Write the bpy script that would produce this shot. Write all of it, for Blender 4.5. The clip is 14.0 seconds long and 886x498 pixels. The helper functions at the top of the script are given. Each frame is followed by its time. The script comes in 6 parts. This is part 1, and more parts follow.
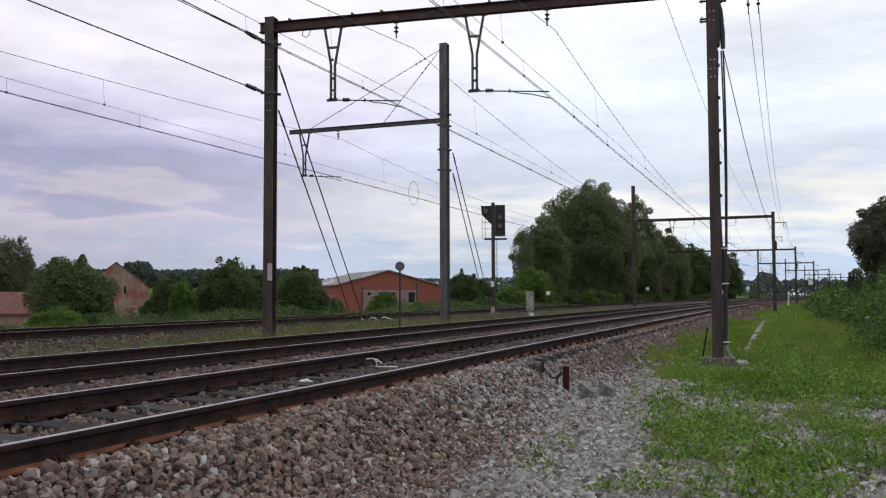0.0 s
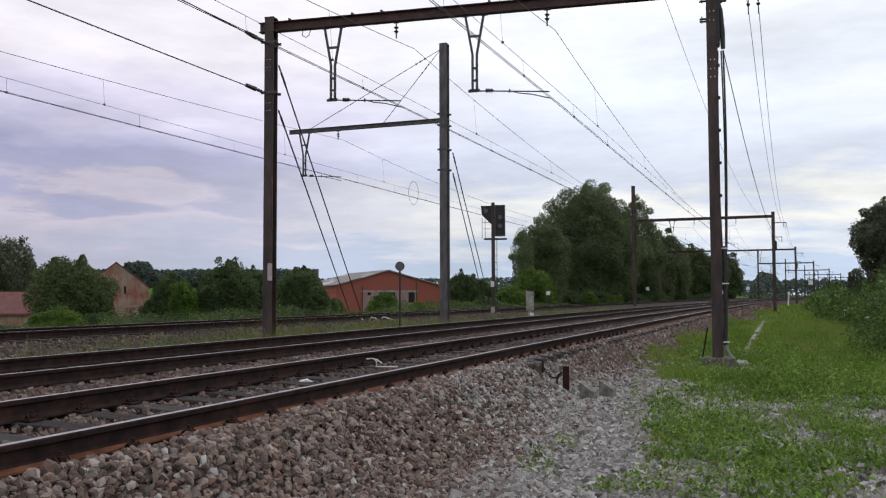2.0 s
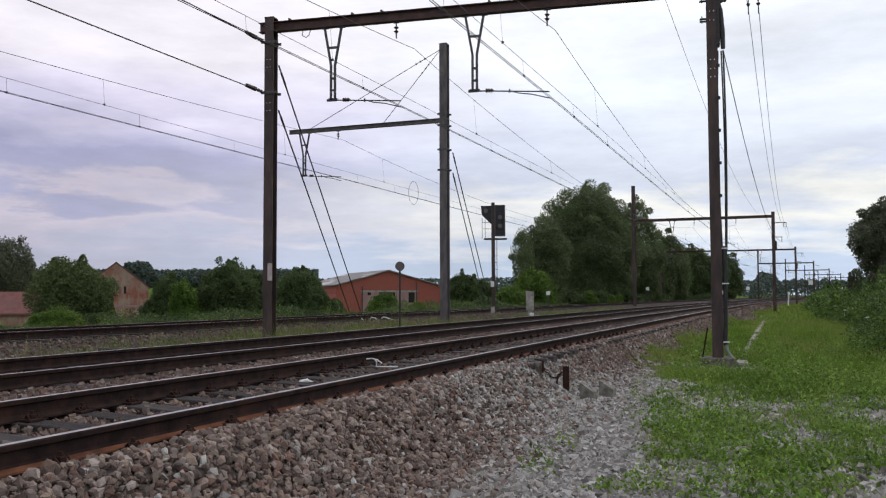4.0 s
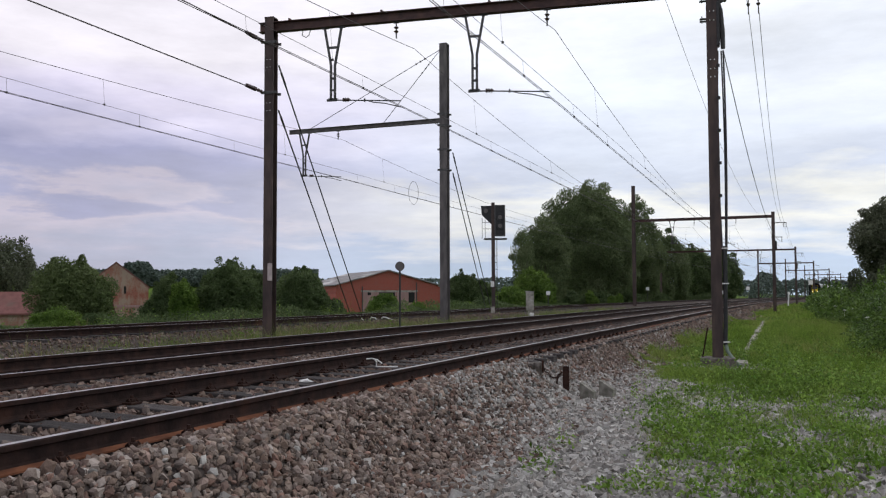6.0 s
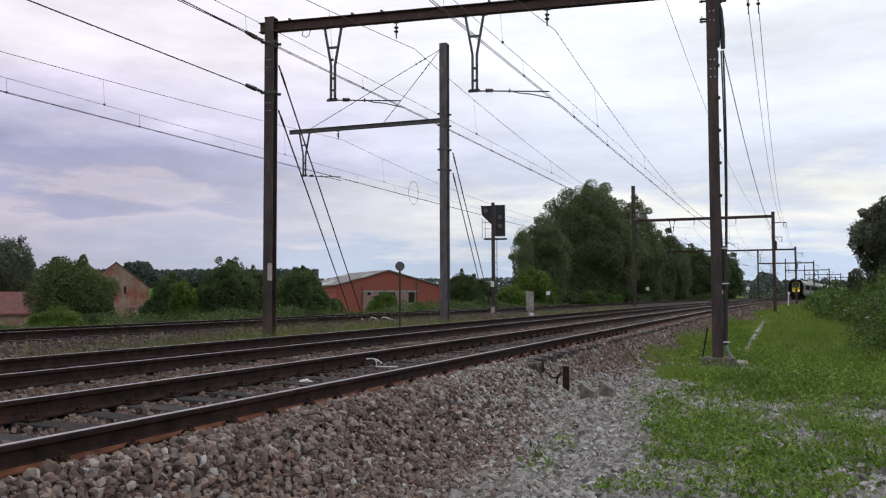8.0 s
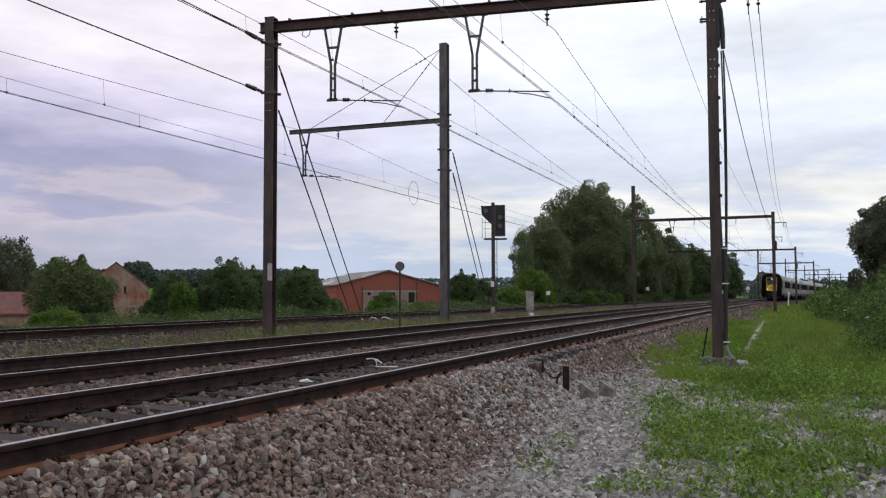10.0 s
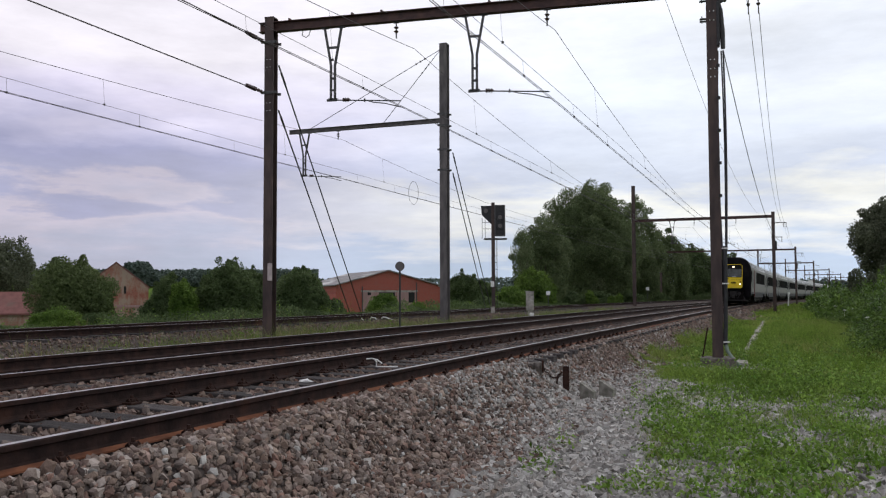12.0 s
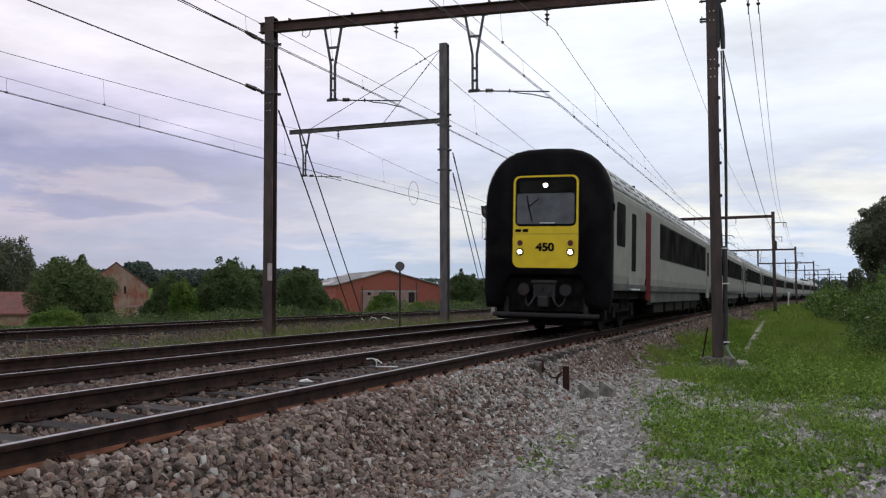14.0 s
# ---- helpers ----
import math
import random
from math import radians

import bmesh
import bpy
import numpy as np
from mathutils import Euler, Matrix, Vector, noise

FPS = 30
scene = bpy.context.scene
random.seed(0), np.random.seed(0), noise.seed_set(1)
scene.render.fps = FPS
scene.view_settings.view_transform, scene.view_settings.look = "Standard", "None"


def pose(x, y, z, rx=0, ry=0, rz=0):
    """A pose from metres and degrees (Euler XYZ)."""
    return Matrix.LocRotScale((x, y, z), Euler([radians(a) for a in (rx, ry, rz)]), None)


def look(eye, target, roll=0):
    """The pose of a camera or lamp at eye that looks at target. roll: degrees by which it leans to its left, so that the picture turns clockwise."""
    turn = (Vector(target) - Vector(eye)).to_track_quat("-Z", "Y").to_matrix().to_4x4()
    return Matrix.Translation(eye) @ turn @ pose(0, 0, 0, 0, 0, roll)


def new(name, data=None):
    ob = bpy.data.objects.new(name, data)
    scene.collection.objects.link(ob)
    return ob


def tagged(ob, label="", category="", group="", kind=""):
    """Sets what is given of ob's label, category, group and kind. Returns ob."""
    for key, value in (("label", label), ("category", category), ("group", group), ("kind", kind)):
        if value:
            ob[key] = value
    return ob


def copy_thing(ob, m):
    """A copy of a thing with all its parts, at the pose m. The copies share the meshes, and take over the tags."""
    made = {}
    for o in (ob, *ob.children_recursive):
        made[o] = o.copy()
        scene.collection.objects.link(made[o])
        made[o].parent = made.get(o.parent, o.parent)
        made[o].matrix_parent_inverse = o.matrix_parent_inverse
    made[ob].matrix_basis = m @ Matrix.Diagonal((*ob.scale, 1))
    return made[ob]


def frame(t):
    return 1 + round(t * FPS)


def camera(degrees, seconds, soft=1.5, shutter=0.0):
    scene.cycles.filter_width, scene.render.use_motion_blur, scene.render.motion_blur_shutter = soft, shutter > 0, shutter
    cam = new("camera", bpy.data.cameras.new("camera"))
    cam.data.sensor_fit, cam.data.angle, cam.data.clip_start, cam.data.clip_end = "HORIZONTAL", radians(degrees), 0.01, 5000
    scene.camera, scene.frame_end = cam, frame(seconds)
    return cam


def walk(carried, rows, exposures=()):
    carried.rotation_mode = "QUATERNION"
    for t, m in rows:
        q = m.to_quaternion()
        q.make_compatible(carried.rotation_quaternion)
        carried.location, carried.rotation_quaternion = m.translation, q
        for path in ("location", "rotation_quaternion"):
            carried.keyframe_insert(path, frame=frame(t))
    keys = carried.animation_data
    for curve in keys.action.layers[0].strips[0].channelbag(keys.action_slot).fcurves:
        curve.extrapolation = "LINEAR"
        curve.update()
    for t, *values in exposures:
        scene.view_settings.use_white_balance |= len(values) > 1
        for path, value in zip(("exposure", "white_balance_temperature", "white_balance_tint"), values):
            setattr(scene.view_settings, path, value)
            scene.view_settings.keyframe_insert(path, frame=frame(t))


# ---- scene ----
EYE_HEIGHT = 0.834
cam = camera(52.73, 14.0, soft=1.2, shutter=0.08)
PITCH = radians(3.021)
EYE = (0.0, 0.0, EYE_HEIGHT)
VIEW = look(EYE, (0.0, math.cos(PITCH) * 50, EYE_HEIGHT + math.sin(PITCH) * 50), -0.187)
walk(cam, [(0.0, VIEW), (14.0, VIEW)], exposures=[(0.0, 0.0), (14.0, 0.0)])

# ---------------------------------------------------------------- light
SUN_EL, SUN_AZ = radians(48), radians(60)


def make_world():
    w = bpy.data.worlds.new("overcast_sky")
    scene.world = w
    w.use_nodes = True
    nt = w.node_tree
    nt.nodes.clear()
    N, L = nt.nodes.new, nt.links.new
    out, bg = N("ShaderNodeOutputWorld"), N("ShaderNodeBackground")
    sky = N("ShaderNodeTexSky")
    sky.sky_type, sky.sun_disc = "NISHITA", False
    sky.sun_elevation, sky.sun_rotation = SUN_EL, SUN_AZ
    dim = N("ShaderNodeMixRGB")
    dim.blend_type, dim.inputs[0].default_value = "MULTIPLY", 1.0
    dim.inputs[2].default_value = (0.10, 0.10, 0.11, 1)
    L(sky.outputs[0], dim.inputs[1])
    tc = N("ShaderNodeTexCoord")
    # a flat cloud deck: the direction divided by its height
    sep = N("ShaderNodeSeparateXYZ")
    L(tc.outputs["Generated"], sep.inputs[0])
    zc = N("ShaderNodeMath")
    zc.operation = "MAXIMUM"
    zc.inputs[1].default_value = 0.0
    L(sep.outputs[2], zc.inputs[0])
    za = N("ShaderNodeMath")
    za.operation = "ADD"
    za.inputs[1].default_value = 0.09
    L(zc.outputs[0], za.inputs[0])
    div = []
    for i in (0, 1):
        m = N("ShaderNodeMath")
        m.operation = "DIVIDE"
        L(sep.outputs[i], m.inputs[0])
        L(za.outputs[0], m.inputs[1])
        div.append(m)
    comb = N("ShaderNodeCombineXYZ")
    L(div[0].outputs[0], comb.inputs[0])
    L(div[1].outputs[0], comb.inputs[1])

    def mix(fac, a, b):
        m = N("ShaderNodeMixRGB")
        for k, v in ((0, fac), (1, a), (2, b)):
            if hasattr(v, "links"):
                L(v, m.inputs[k])
            else:
                m.inputs[k].default_value = v
        return m.outputs[0]

    def clouds(vector, scale, detail, offset, stretch, lo, hi, rough=0.55):
        mp = N("ShaderNodeMapping")
        mp.inputs["Location"].default_value = offset
        mp.inputs["Scale"].default_value = stretch
        L(vector, mp.inputs[0])
        n = N("ShaderNodeTexNoise")
        n.inputs["Scale"].default_value, n.inputs["Detail"].default_value, n.inputs["Roughness"].default_value = scale, detail, rough
        L(mp.outputs[0], n.inputs["Vector"])
        r = N("ShaderNodeMapRange")
        r.inputs["From Min"].default_value, r.inputs["From Max"].default_value = 0.3, 0.7
        r.inputs["To Min"].default_value, r.inputs["To Max"].default_value = lo, hi
        L(n.outputs["Fac"], r.inputs["Value"])
        return r.outputs[0]

    def add(a, b):
        m = N("ShaderNodeMath")
        L(a, m.inputs[0])
        L(b, m.inputs[1])
        return m.outputs[0]

    def layers(height, stops):
        r = N("ShaderNodeValToRGB")
        L(height, r.inputs[0])
        el = r.color_ramp.elements
        while len(el) < len(stops):
            el.new(0.5)
        for e, (p, c) in zip(el, stops):
            e.position, e.color = p, (*c, 1)
        return r.outputs[0]

    # ragged cloud layers: the height in the sky, broken up by two sizes of cloud
    height = add(add(sep.outputs[2], clouds(tc.outputs["Generated"], 1.6, 6, (3.1, 0.4, 1.7), (1, 1, 4.5), -0.032, 0.032)),
                 clouds(comb.outputs[0], 0.9, 6, (1.3, 5.2, 0), (1, 1, 1), -0.035, 0.035))
    height = add(height, clouds(tc.outputs["Generated"], 7.0, 9, (2.4, 6.1, 0.9), (1, 1, 3.0), -0.018, 0.018, 0.6))
    left = layers(height, [(0.0, (0.42, 0.44, 0.56)), (0.04, (0.46, 0.46, 0.58)), (0.074, (0.57, 0.52, 0.62)), (0.088, (0.40, 0.40, 0.56)), (0.125, (0.41, 0.41, 0.60)), (0.16, (0.58, 0.56, 0.75)),
                           (0.20, (0.78, 0.73, 0.90)), (0.27, (0.98, 0.93, 1.0)), (0.45, (0.92, 0.89, 0.97)), (0.9, (0.60, 0.61, 0.68))])
    right = layers(height, [(0.0, (0.52, 0.62, 0.78)), (0.045, (0.50, 0.60, 0.77)), (0.085, (0.78, 0.80, 0.83)), (0.11, (0.91, 0.91, 0.87)), (0.14, (0.66, 0.71, 0.83)), (0.20, (0.80, 0.85, 0.95)),
                            (0.30, (0.90, 0.93, 0.99)), (0.45, (0.86, 0.88, 0.94)), (0.9, (0.60, 0.61, 0.68))])
    side = N("ShaderNodeMapRange")
    side.interpolation_type = "SMOOTHSTEP"
    side.inputs["From Min"].default_value, side.inputs["From Max"].default_value = -0.44, 0.26
    L(add(sep.outputs[0], clouds(tc.outputs["Generated"], 1.1, 4, (7.7, 1.9, 0.3), (1, 1, 2), -0.16, 0.16)), side.inputs["Value"])
    c = mix(side.outputs[0], left, right)
    puff = clouds(tc.outputs["Generated"], 3.4, 8, (0.6, 2.2, 5.1), (1, 1, 4.2), 0.82, 1.14, 0.64)
    shade = N("ShaderNodeMixRGB")
    shade.blend_type, shade.inputs[0].default_value = "MULTIPLY", 1.0
    L(c, shade.inputs[1])
    L(puff, shade.inputs[2])
    c = shade.outputs[0]
    c = mix(0.94, dim.outputs[0], c)
    L(c, bg.inputs[0])
    bg.inputs[1].default_value = 1.10
    L(bg.outputs[0], out.inputs[0])


make_world()
sun_data = bpy.data.lights.new("sun", "SUN")
sun_data.energy, sun_data.angle, sun_data.color = 0.9, radians(25), (1.0, 0.96, 0.9)
sun = new("sun", sun_data)
sun.matrix_world = look((0, 0, 60), (0 - math.sin(SUN_AZ) * 50, 0 - math.cos(SUN_AZ) * 50, 60 - math.tan(SUN_EL) * 50))

# ---------------------------------------------------------------- materials


def material(name, stops, scale=6.0, detail=4, rough=0.8, metal=0.0, bump=0.0, bump_scale=None, island=0.0, objvar=0.0, stretch=(1, 1, 1),
             translucent=0.0, spec=0.4, palette=None, stain=None, stain_scale=0.8, stain_range=(0.5, 0.7)):
    """A noise ramp between two or three colours, with fine relief, stains and a change from piece to piece."""
    m = bpy.data.materials.new(name)
    m.use_nodes = True
    nt = m.node_tree
    N, L = nt.nodes.new, nt.links.new
    b = nt.nodes["Principled BSDF"]
    b.inputs["Roughness"].default_value, b.inputs["Metallic"].default_value = rough, metal
    b.inputs["Specular IOR Level"].default_value = spec
    tc, mp, n, r = N("ShaderNodeTexCoord"), N("ShaderNodeMapping"), N("ShaderNodeTexNoise"), N("ShaderNodeValToRGB")
    mp.inputs["Scale"].default_value = stretch
    L(tc.outputs["Object"], mp.inputs[0])
    L(mp.outputs[0], n.inputs["Vector"])
    n.inputs["Scale"].default_value, n.inputs["Detail"].default_value = scale, detail
    L(n.outputs["Fac"], r.inputs[0])
    el = r.color_ramp.elements
    while len(el) < len(stops):
        el.new(0.5)
    for i, c in enumerate(stops):
        el[i].position = 0.3 + 0.4 * i / max(1, len(stops) - 1)
        el[i].color = (*c, 1)
    col = r.outputs[0]
    if palette:
        g, pr, mu = N("ShaderNodeNewGeometry"), N("ShaderNodeValToRGB"), N("ShaderNodeMixRGB")
        L(g.outputs["Random Per Island"], pr.inputs[0])
        pe = pr.color_ramp.elements
        while len(pe) < len(palette):
            pe.new(0.5)
        for i, c in enumerate(palette):
            pe[i].position, pe[i].color = i / (len(palette) - 1), (*c, 1)
        mu.blend_type, mu.inputs[0].default_value = "MULTIPLY", 1.0
        L(pr.outputs[0], mu.inputs[1])
        L(col, mu.inputs[2])
        col = mu.outputs[0]
    if stain:
        n2, q, mx = N("ShaderNodeTexNoise"), N("ShaderNodeMapRange"), N("ShaderNodeMixRGB")
        n2.inputs["Scale"].default_value, n2.inputs["Detail"].default_value = stain_scale, 5
        L(mp.outputs[0], n2.inputs["Vector"])
        q.inputs["From Min"].default_value, q.inputs["From Max"].default_value = stain_range
        L(n2.outputs["Fac"], q.inputs["Value"])
        L(q.outputs[0], mx.inputs[0])
        L(col, mx.inputs[1])
        mx.inputs[2].default_value = (*stain, 1)
        col = mx.outputs[0]
    for amount, source in ((island, "ShaderNodeNewGeometry"), (objvar, "ShaderNodeObjectInfo")):
        if amount:
            g, q, hs = N(source), N("ShaderNodeMapRange"), N("ShaderNodeHueSaturation")
            L(g.outputs["Random Per Island" if source == "ShaderNodeNewGeometry" else "Random"], q.inputs["Value"])
            q.inputs["To Min"].default_value, q.inputs["To Max"].default_value = 1 - amount, 1 + amount
            L(q.outputs[0], hs.inputs["Value"])
            L(col, hs.inputs["Color"])
            col = hs.outputs[0]
    L(col, b.inputs["Base Color"])
    if bump:
        n3, bp = N("ShaderNodeTexNoise"), N("ShaderNodeBump")
        n3.inputs["Scale"].default_value, n3.inputs["Detail"].default_value = bump_scale or scale * 4, 4
        L(mp.outputs[0], n3.inputs["Vector"])
        L(n3.outputs["Fac"], bp.inputs["Height"])
        bp.inputs["Strength"].default_value, bp.inputs["Distance"].default_value = bump, 0.02
        L(bp.outputs[0], b.inputs["Normal"])
    if translucent:
        t, mx = N("ShaderNodeBsdfTranslucent"), N("ShaderNodeMixShader")
        L(col, t.inputs[0])
        mx.inputs[0].default_value = translucent
        L(b.outputs[0], mx.inputs[1])
        L(t.outputs[0], mx.inputs[2])
        L(mx.outputs[0], nt.nodes["Material Output"].inputs[0])
    return m


def glow(name, colour, strength):
    m = bpy.data.materials.new(name)
    m.use_nodes = True
    b = m.node_tree.nodes["Principled BSDF"]
    b.inputs["Base Color"].default_value = (0.8, 0.8, 0.8, 1)
    b.inputs["Emission Color"].default_value = (*colour, 1)
    b.inputs["Emission Strength"].default_value = strength
    return m


M_MAST = material("brown_painted_steel", [(0.030, 0.020, 0.019), (0.055, 0.036, 0.033), (0.085, 0.055, 0.045)], 5, rough=0.6, bump=0.15, stretch=(1, 1, 0.3), stain=(0.10, 0.06, 0.045), stain_range=(0.58, 0.75))
M_BEAM = material("rusty_beam_steel", [(0.035, 0.018, 0.017), (0.065, 0.032, 0.028), (0.09, 0.045, 0.036)], 4, rough=0.65, bump=0.15)
M_GALV = material("weathered_galvanised_steel", [(0.05, 0.05, 0.052), (0.10, 0.10, 0.10)], 14, rough=0.55, metal=0.3, bump=0.1)
M_GREYMAST = material("grey_weathered_steel", [(0.06, 0.055, 0.055), (0.11, 0.10, 0.10), (0.15, 0.135, 0.13)], 5, rough=0.65, bump=0.12, stretch=(1, 1, 0.3), stain=(0.09, 0.06, 0.05), stain_range=(0.55, 0.75))
M_WIRE = material("dull_copper_wire", [(0.05, 0.045, 0.045), (0.09, 0.08, 0.08)], 3, rough=0.6, metal=0.3)
M_CABLE = material("black_rubber_cable", [(0.012, 0.012, 0.014), (0.03, 0.03, 0.032)], 8, rough=0.5)
M_INSUL = material("brown_porcelain", [(0.035, 0.018, 0.014), (0.06, 0.03, 0.022)], 9, rough=0.25)
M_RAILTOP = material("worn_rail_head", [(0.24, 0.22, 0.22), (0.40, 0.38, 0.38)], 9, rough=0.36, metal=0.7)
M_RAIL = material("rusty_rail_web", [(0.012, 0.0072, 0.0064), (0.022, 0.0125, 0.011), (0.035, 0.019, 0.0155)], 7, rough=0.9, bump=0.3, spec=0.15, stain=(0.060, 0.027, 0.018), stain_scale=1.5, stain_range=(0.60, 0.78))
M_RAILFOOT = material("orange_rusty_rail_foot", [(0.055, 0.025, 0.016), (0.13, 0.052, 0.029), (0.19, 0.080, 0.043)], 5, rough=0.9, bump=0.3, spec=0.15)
M_SLEEPER = material("oil_dark_timber_sleeper", [(0.024, 0.020, 0.020), (0.045, 0.040, 0.040), (0.075, 0.066, 0.064)], 5, rough=0.85, bump=0.5, objvar=0.3, spec=0.2, stretch=(0.6, 6, 6))
M_CLIP = material("rusty_steel_clip", [(0.020, 0.011, 0.009), (0.050, 0.024, 0.018)], 14, rough=0.85, bump=0.3, spec=0.15)
M_STONE = material("brown_grey_ballast_stone", [(0.42, 0.39, 0.37), (0.70, 0.66, 0.64), (1.0, 0.97, 0.95)], 6, rough=0.9, bump=0.4, bump_scale=60, spec=0.25, palette=[(0.10, 0.072, 0.060), (0.30, 0.262, 0.235), (0.20, 0.147, 0.120), (0.36, 0.292, 0.242), (0.13, 0.109, 0.101), (0.28, 0.180, 0.145), (0.43, 0.392, 0.362), (0.155, 0.105, 0.085)])
M_STONE_TRACK = material("oily_brown_track_stone", [(0.30, 0.27, 0.26), (0.52, 0.47, 0.45), (0.80, 0.74, 0.71)], 3, rough=0.9, bump=0.4, bump_scale=60, spec=0.2, palette=[(0.10, 0.072, 0.060), (0.30, 0.262, 0.235), (0.20, 0.147, 0.120), (0.36, 0.292, 0.242), (0.13, 0.109, 0.101), (0.28, 0.180, 0.145), (0.43, 0.392, 0.362), (0.155, 0.105, 0.085)])
M_STONE_ONE = material("ballast_stone_single", [(0.10, 0.074, 0.063), (0.18, 0.138, 0.118), (0.27, 0.222, 0.196)], 9, rough=0.9, bump=0.4, bump_scale=60, objvar=0.5, spec=0.25)
M_GRAVEL = material("pale_grey_gravel_stone", [(0.6, 0.6, 0.59), (0.85, 0.85, 0.84), (1.0, 1.0, 0.99)], 9, rough=0.9, bump=0.4, bump_scale=60, spec=0.25, palette=[(0.12, 0.113, 0.105), (0.42, 0.407, 0.388), (0.22, 0.209, 0.195), (0.54, 0.53, 0.51), (0.28, 0.248, 0.222), (0.46, 0.451, 0.437)])
M_CONCRETE = material("weathered_concrete", [(0.20, 0.185, 0.165), (0.31, 0.29, 0.26), (0.40, 0.38, 0.35)], 8, rough=0.9, bump=0.4, stain=(0.12, 0.115, 0.08), stain_scale=3)
M_GRIMY = material("grimy_concrete", [(0.06, 0.052, 0.046), (0.12, 0.105, 0.094), (0.19, 0.172, 0.155)], 12, rough=0.95, bump=0.5, stain=(0.05, 0.04, 0.03), stain_scale=5)
M_PLATE = material("faded_enamel_plate", [(0.36, 0.30, 0.29), (0.50, 0.44, 0.43)], 9, rough=0.6)
M_WHITE = material("dirty_white_paint", [(0.62, 0.62, 0.60), (0.78, 0.78, 0.77)], 9, rough=0.6)
M_GRASS = material("grass_blade_green", [(0.086, 0.152, 0.022), (0.155, 0.248, 0.038), (0.225, 0.315, 0.064)], 0.7, rough=0.7, island=0.5, translucent=0.38, spec=0.2, stain=(0.30, 0.29, 0.11), stain_scale=0.55, stain_range=(0.51, 0.70))
M_VERGE = material("dull_verge_grass", [(0.066, 0.108, 0.022), (0.120, 0.170, 0.040), (0.18, 0.21, 0.075)], 0.9, rough=0.8, island=0.4, translucent=0.3, spec=0.1, stain=(0.22, 0.19, 0.10), stain_scale=0.7, stain_range=(0.48, 0.64))
M_WEED = material("broad_weed_leaf_green", [(0.070, 0.145, 0.020), (0.135, 0.230, 0.034), (0.22, 0.32, 0.060)], 1.6, rough=0.65, island=0.5, translucent=0.35, spec=0.25)
M_LEAF_WILLOW = material("willow_leaf_green", [(0.080, 0.110, 0.048), (0.125, 0.164, 0.074), (0.172, 0.206, 0.104)], 0.35, rough=0.65, island=0.35, translucent=0.42, spec=0.2)
# dark leaf green, lifted and greyed towards blue to carry some haze
M_LEAF_DARK = material("hazy_dark_bush_leaf_green", [(0.056, 0.086, 0.034), (0.088, 0.126, 0.050), (0.120, 0.160, 0.068)], 0.5, rough=0.65, island=0.4, translucent=0.42, spec=0.2)
M_LEAF_BRIGHT = material("fresh_bush_leaf_green", [(0.070, 0.125, 0.022), (0.11, 0.18, 0.034), (0.15, 0.22, 0.05)], 0.5, rough=0.65, island=0.4, translucent=0.42, spec=0.2)
M_LEAF_PLUM = material("olive_brown_tree_leaf", [(0.080, 0.092, 0.058), (0.115, 0.130, 0.082), (0.15, 0.168, 0.108)], 0.5, rough=0.65, island=0.4, translucent=0.42, spec=0.2)
# air haze over the far woods is mixed into this paler, bluer green
M_FARWOOD = material("hazy_distant_wood_green", [(0.070, 0.098, 0.082), (0.095, 0.125, 0.105)], 0.05, rough=0.9, island=0.3)
M_BARK = material("grey_brown_bark", [(0.05, 0.04, 0.03), (0.12, 0.10, 0.085)], 8, rough=0.95, bump=0.6, stretch=(2, 2, 0.4))
M_FLOWER = material("white_umbel_flower", [(0.70, 0.72, 0.62), (0.82, 0.83, 0.76)], 8, rough=0.7, translucent=0.2)

# ---------------------------------------------------------------- the line's plan
# s: metres along the nearer track's centre line, d: metres to the right of it, z: 0 at its rail tops
CANT = 0.026
TRACK_2, TRACK_3 = -3.703, -11.03
Z_2, Z_3 = 0.022, 0.113
_s = np.arange(-1500.0, 4000.0, 0.5)
_q = np.clip(_s, -25, 300) / 100
_th = 0.3673 + _q * 0.0149 + _q * _q * 0.0242 - _q ** 3 * 0.0061
_mid = (_th[:-1] + _th[1:]) / 2
_px = np.concatenate([[0], np.cumsum(np.sin(_mid) * 0.5)])
_py = np.concatenate([[0], np.cumsum(np.cos(_mid) * 0.5)])
_i0 = int(np.searchsorted(_s, 0))
_px, _py = _px - _px[_i0] - 1.5387, _py - _py[_i0] + 10.0


def heading(s):
    return np.interp(s, _s, _th)


def along(s, d=0.0):
    """World x, y of a point of the plan (numbers or arrays)."""
    a = heading(s)
    return np.interp(s, _s, _px) + d * np.cos(a), np.interp(s, _s, _py) - d * np.sin(a)


def spot(s, d=0.0, z=0.0, turn=0.0):
    """A pose at a point of the plan: x to the line's right, y along it."""
    x, y = along(s, d)
    return pose(float(x), float(y), z, 0, 0, -math.degrees(float(heading(s))) + turn)


def smooth(a, b, x):
    t = np.clip((x - a) / (b - a), 0, 1)
    return t * t * (3 - 2 * t)


def hash_noise(x, y, scale, seed=0):
    """Smooth value noise on arrays, 0 to 1."""
    u, v = x / scale, y / scale
    i, j = np.floor(u), np.floor(v)
    fu, fv = u - i, v - j
    fu, fv = fu * fu * (3 - 2 * fu), fv * fv * (3 - 2 * fv)

    def h(a, b):
        k = np.sin(a * 127.1 + b * 311.7 + seed * 74.7) * 43758.5453
        return k - np.floor(k)

    return (h(i, j) * (1 - fu) + h(i + 1, j) * fu) * (1 - fv) + (h(i, j + 1) * (1 - fu) + h(i + 1, j + 1) * fu) * fv


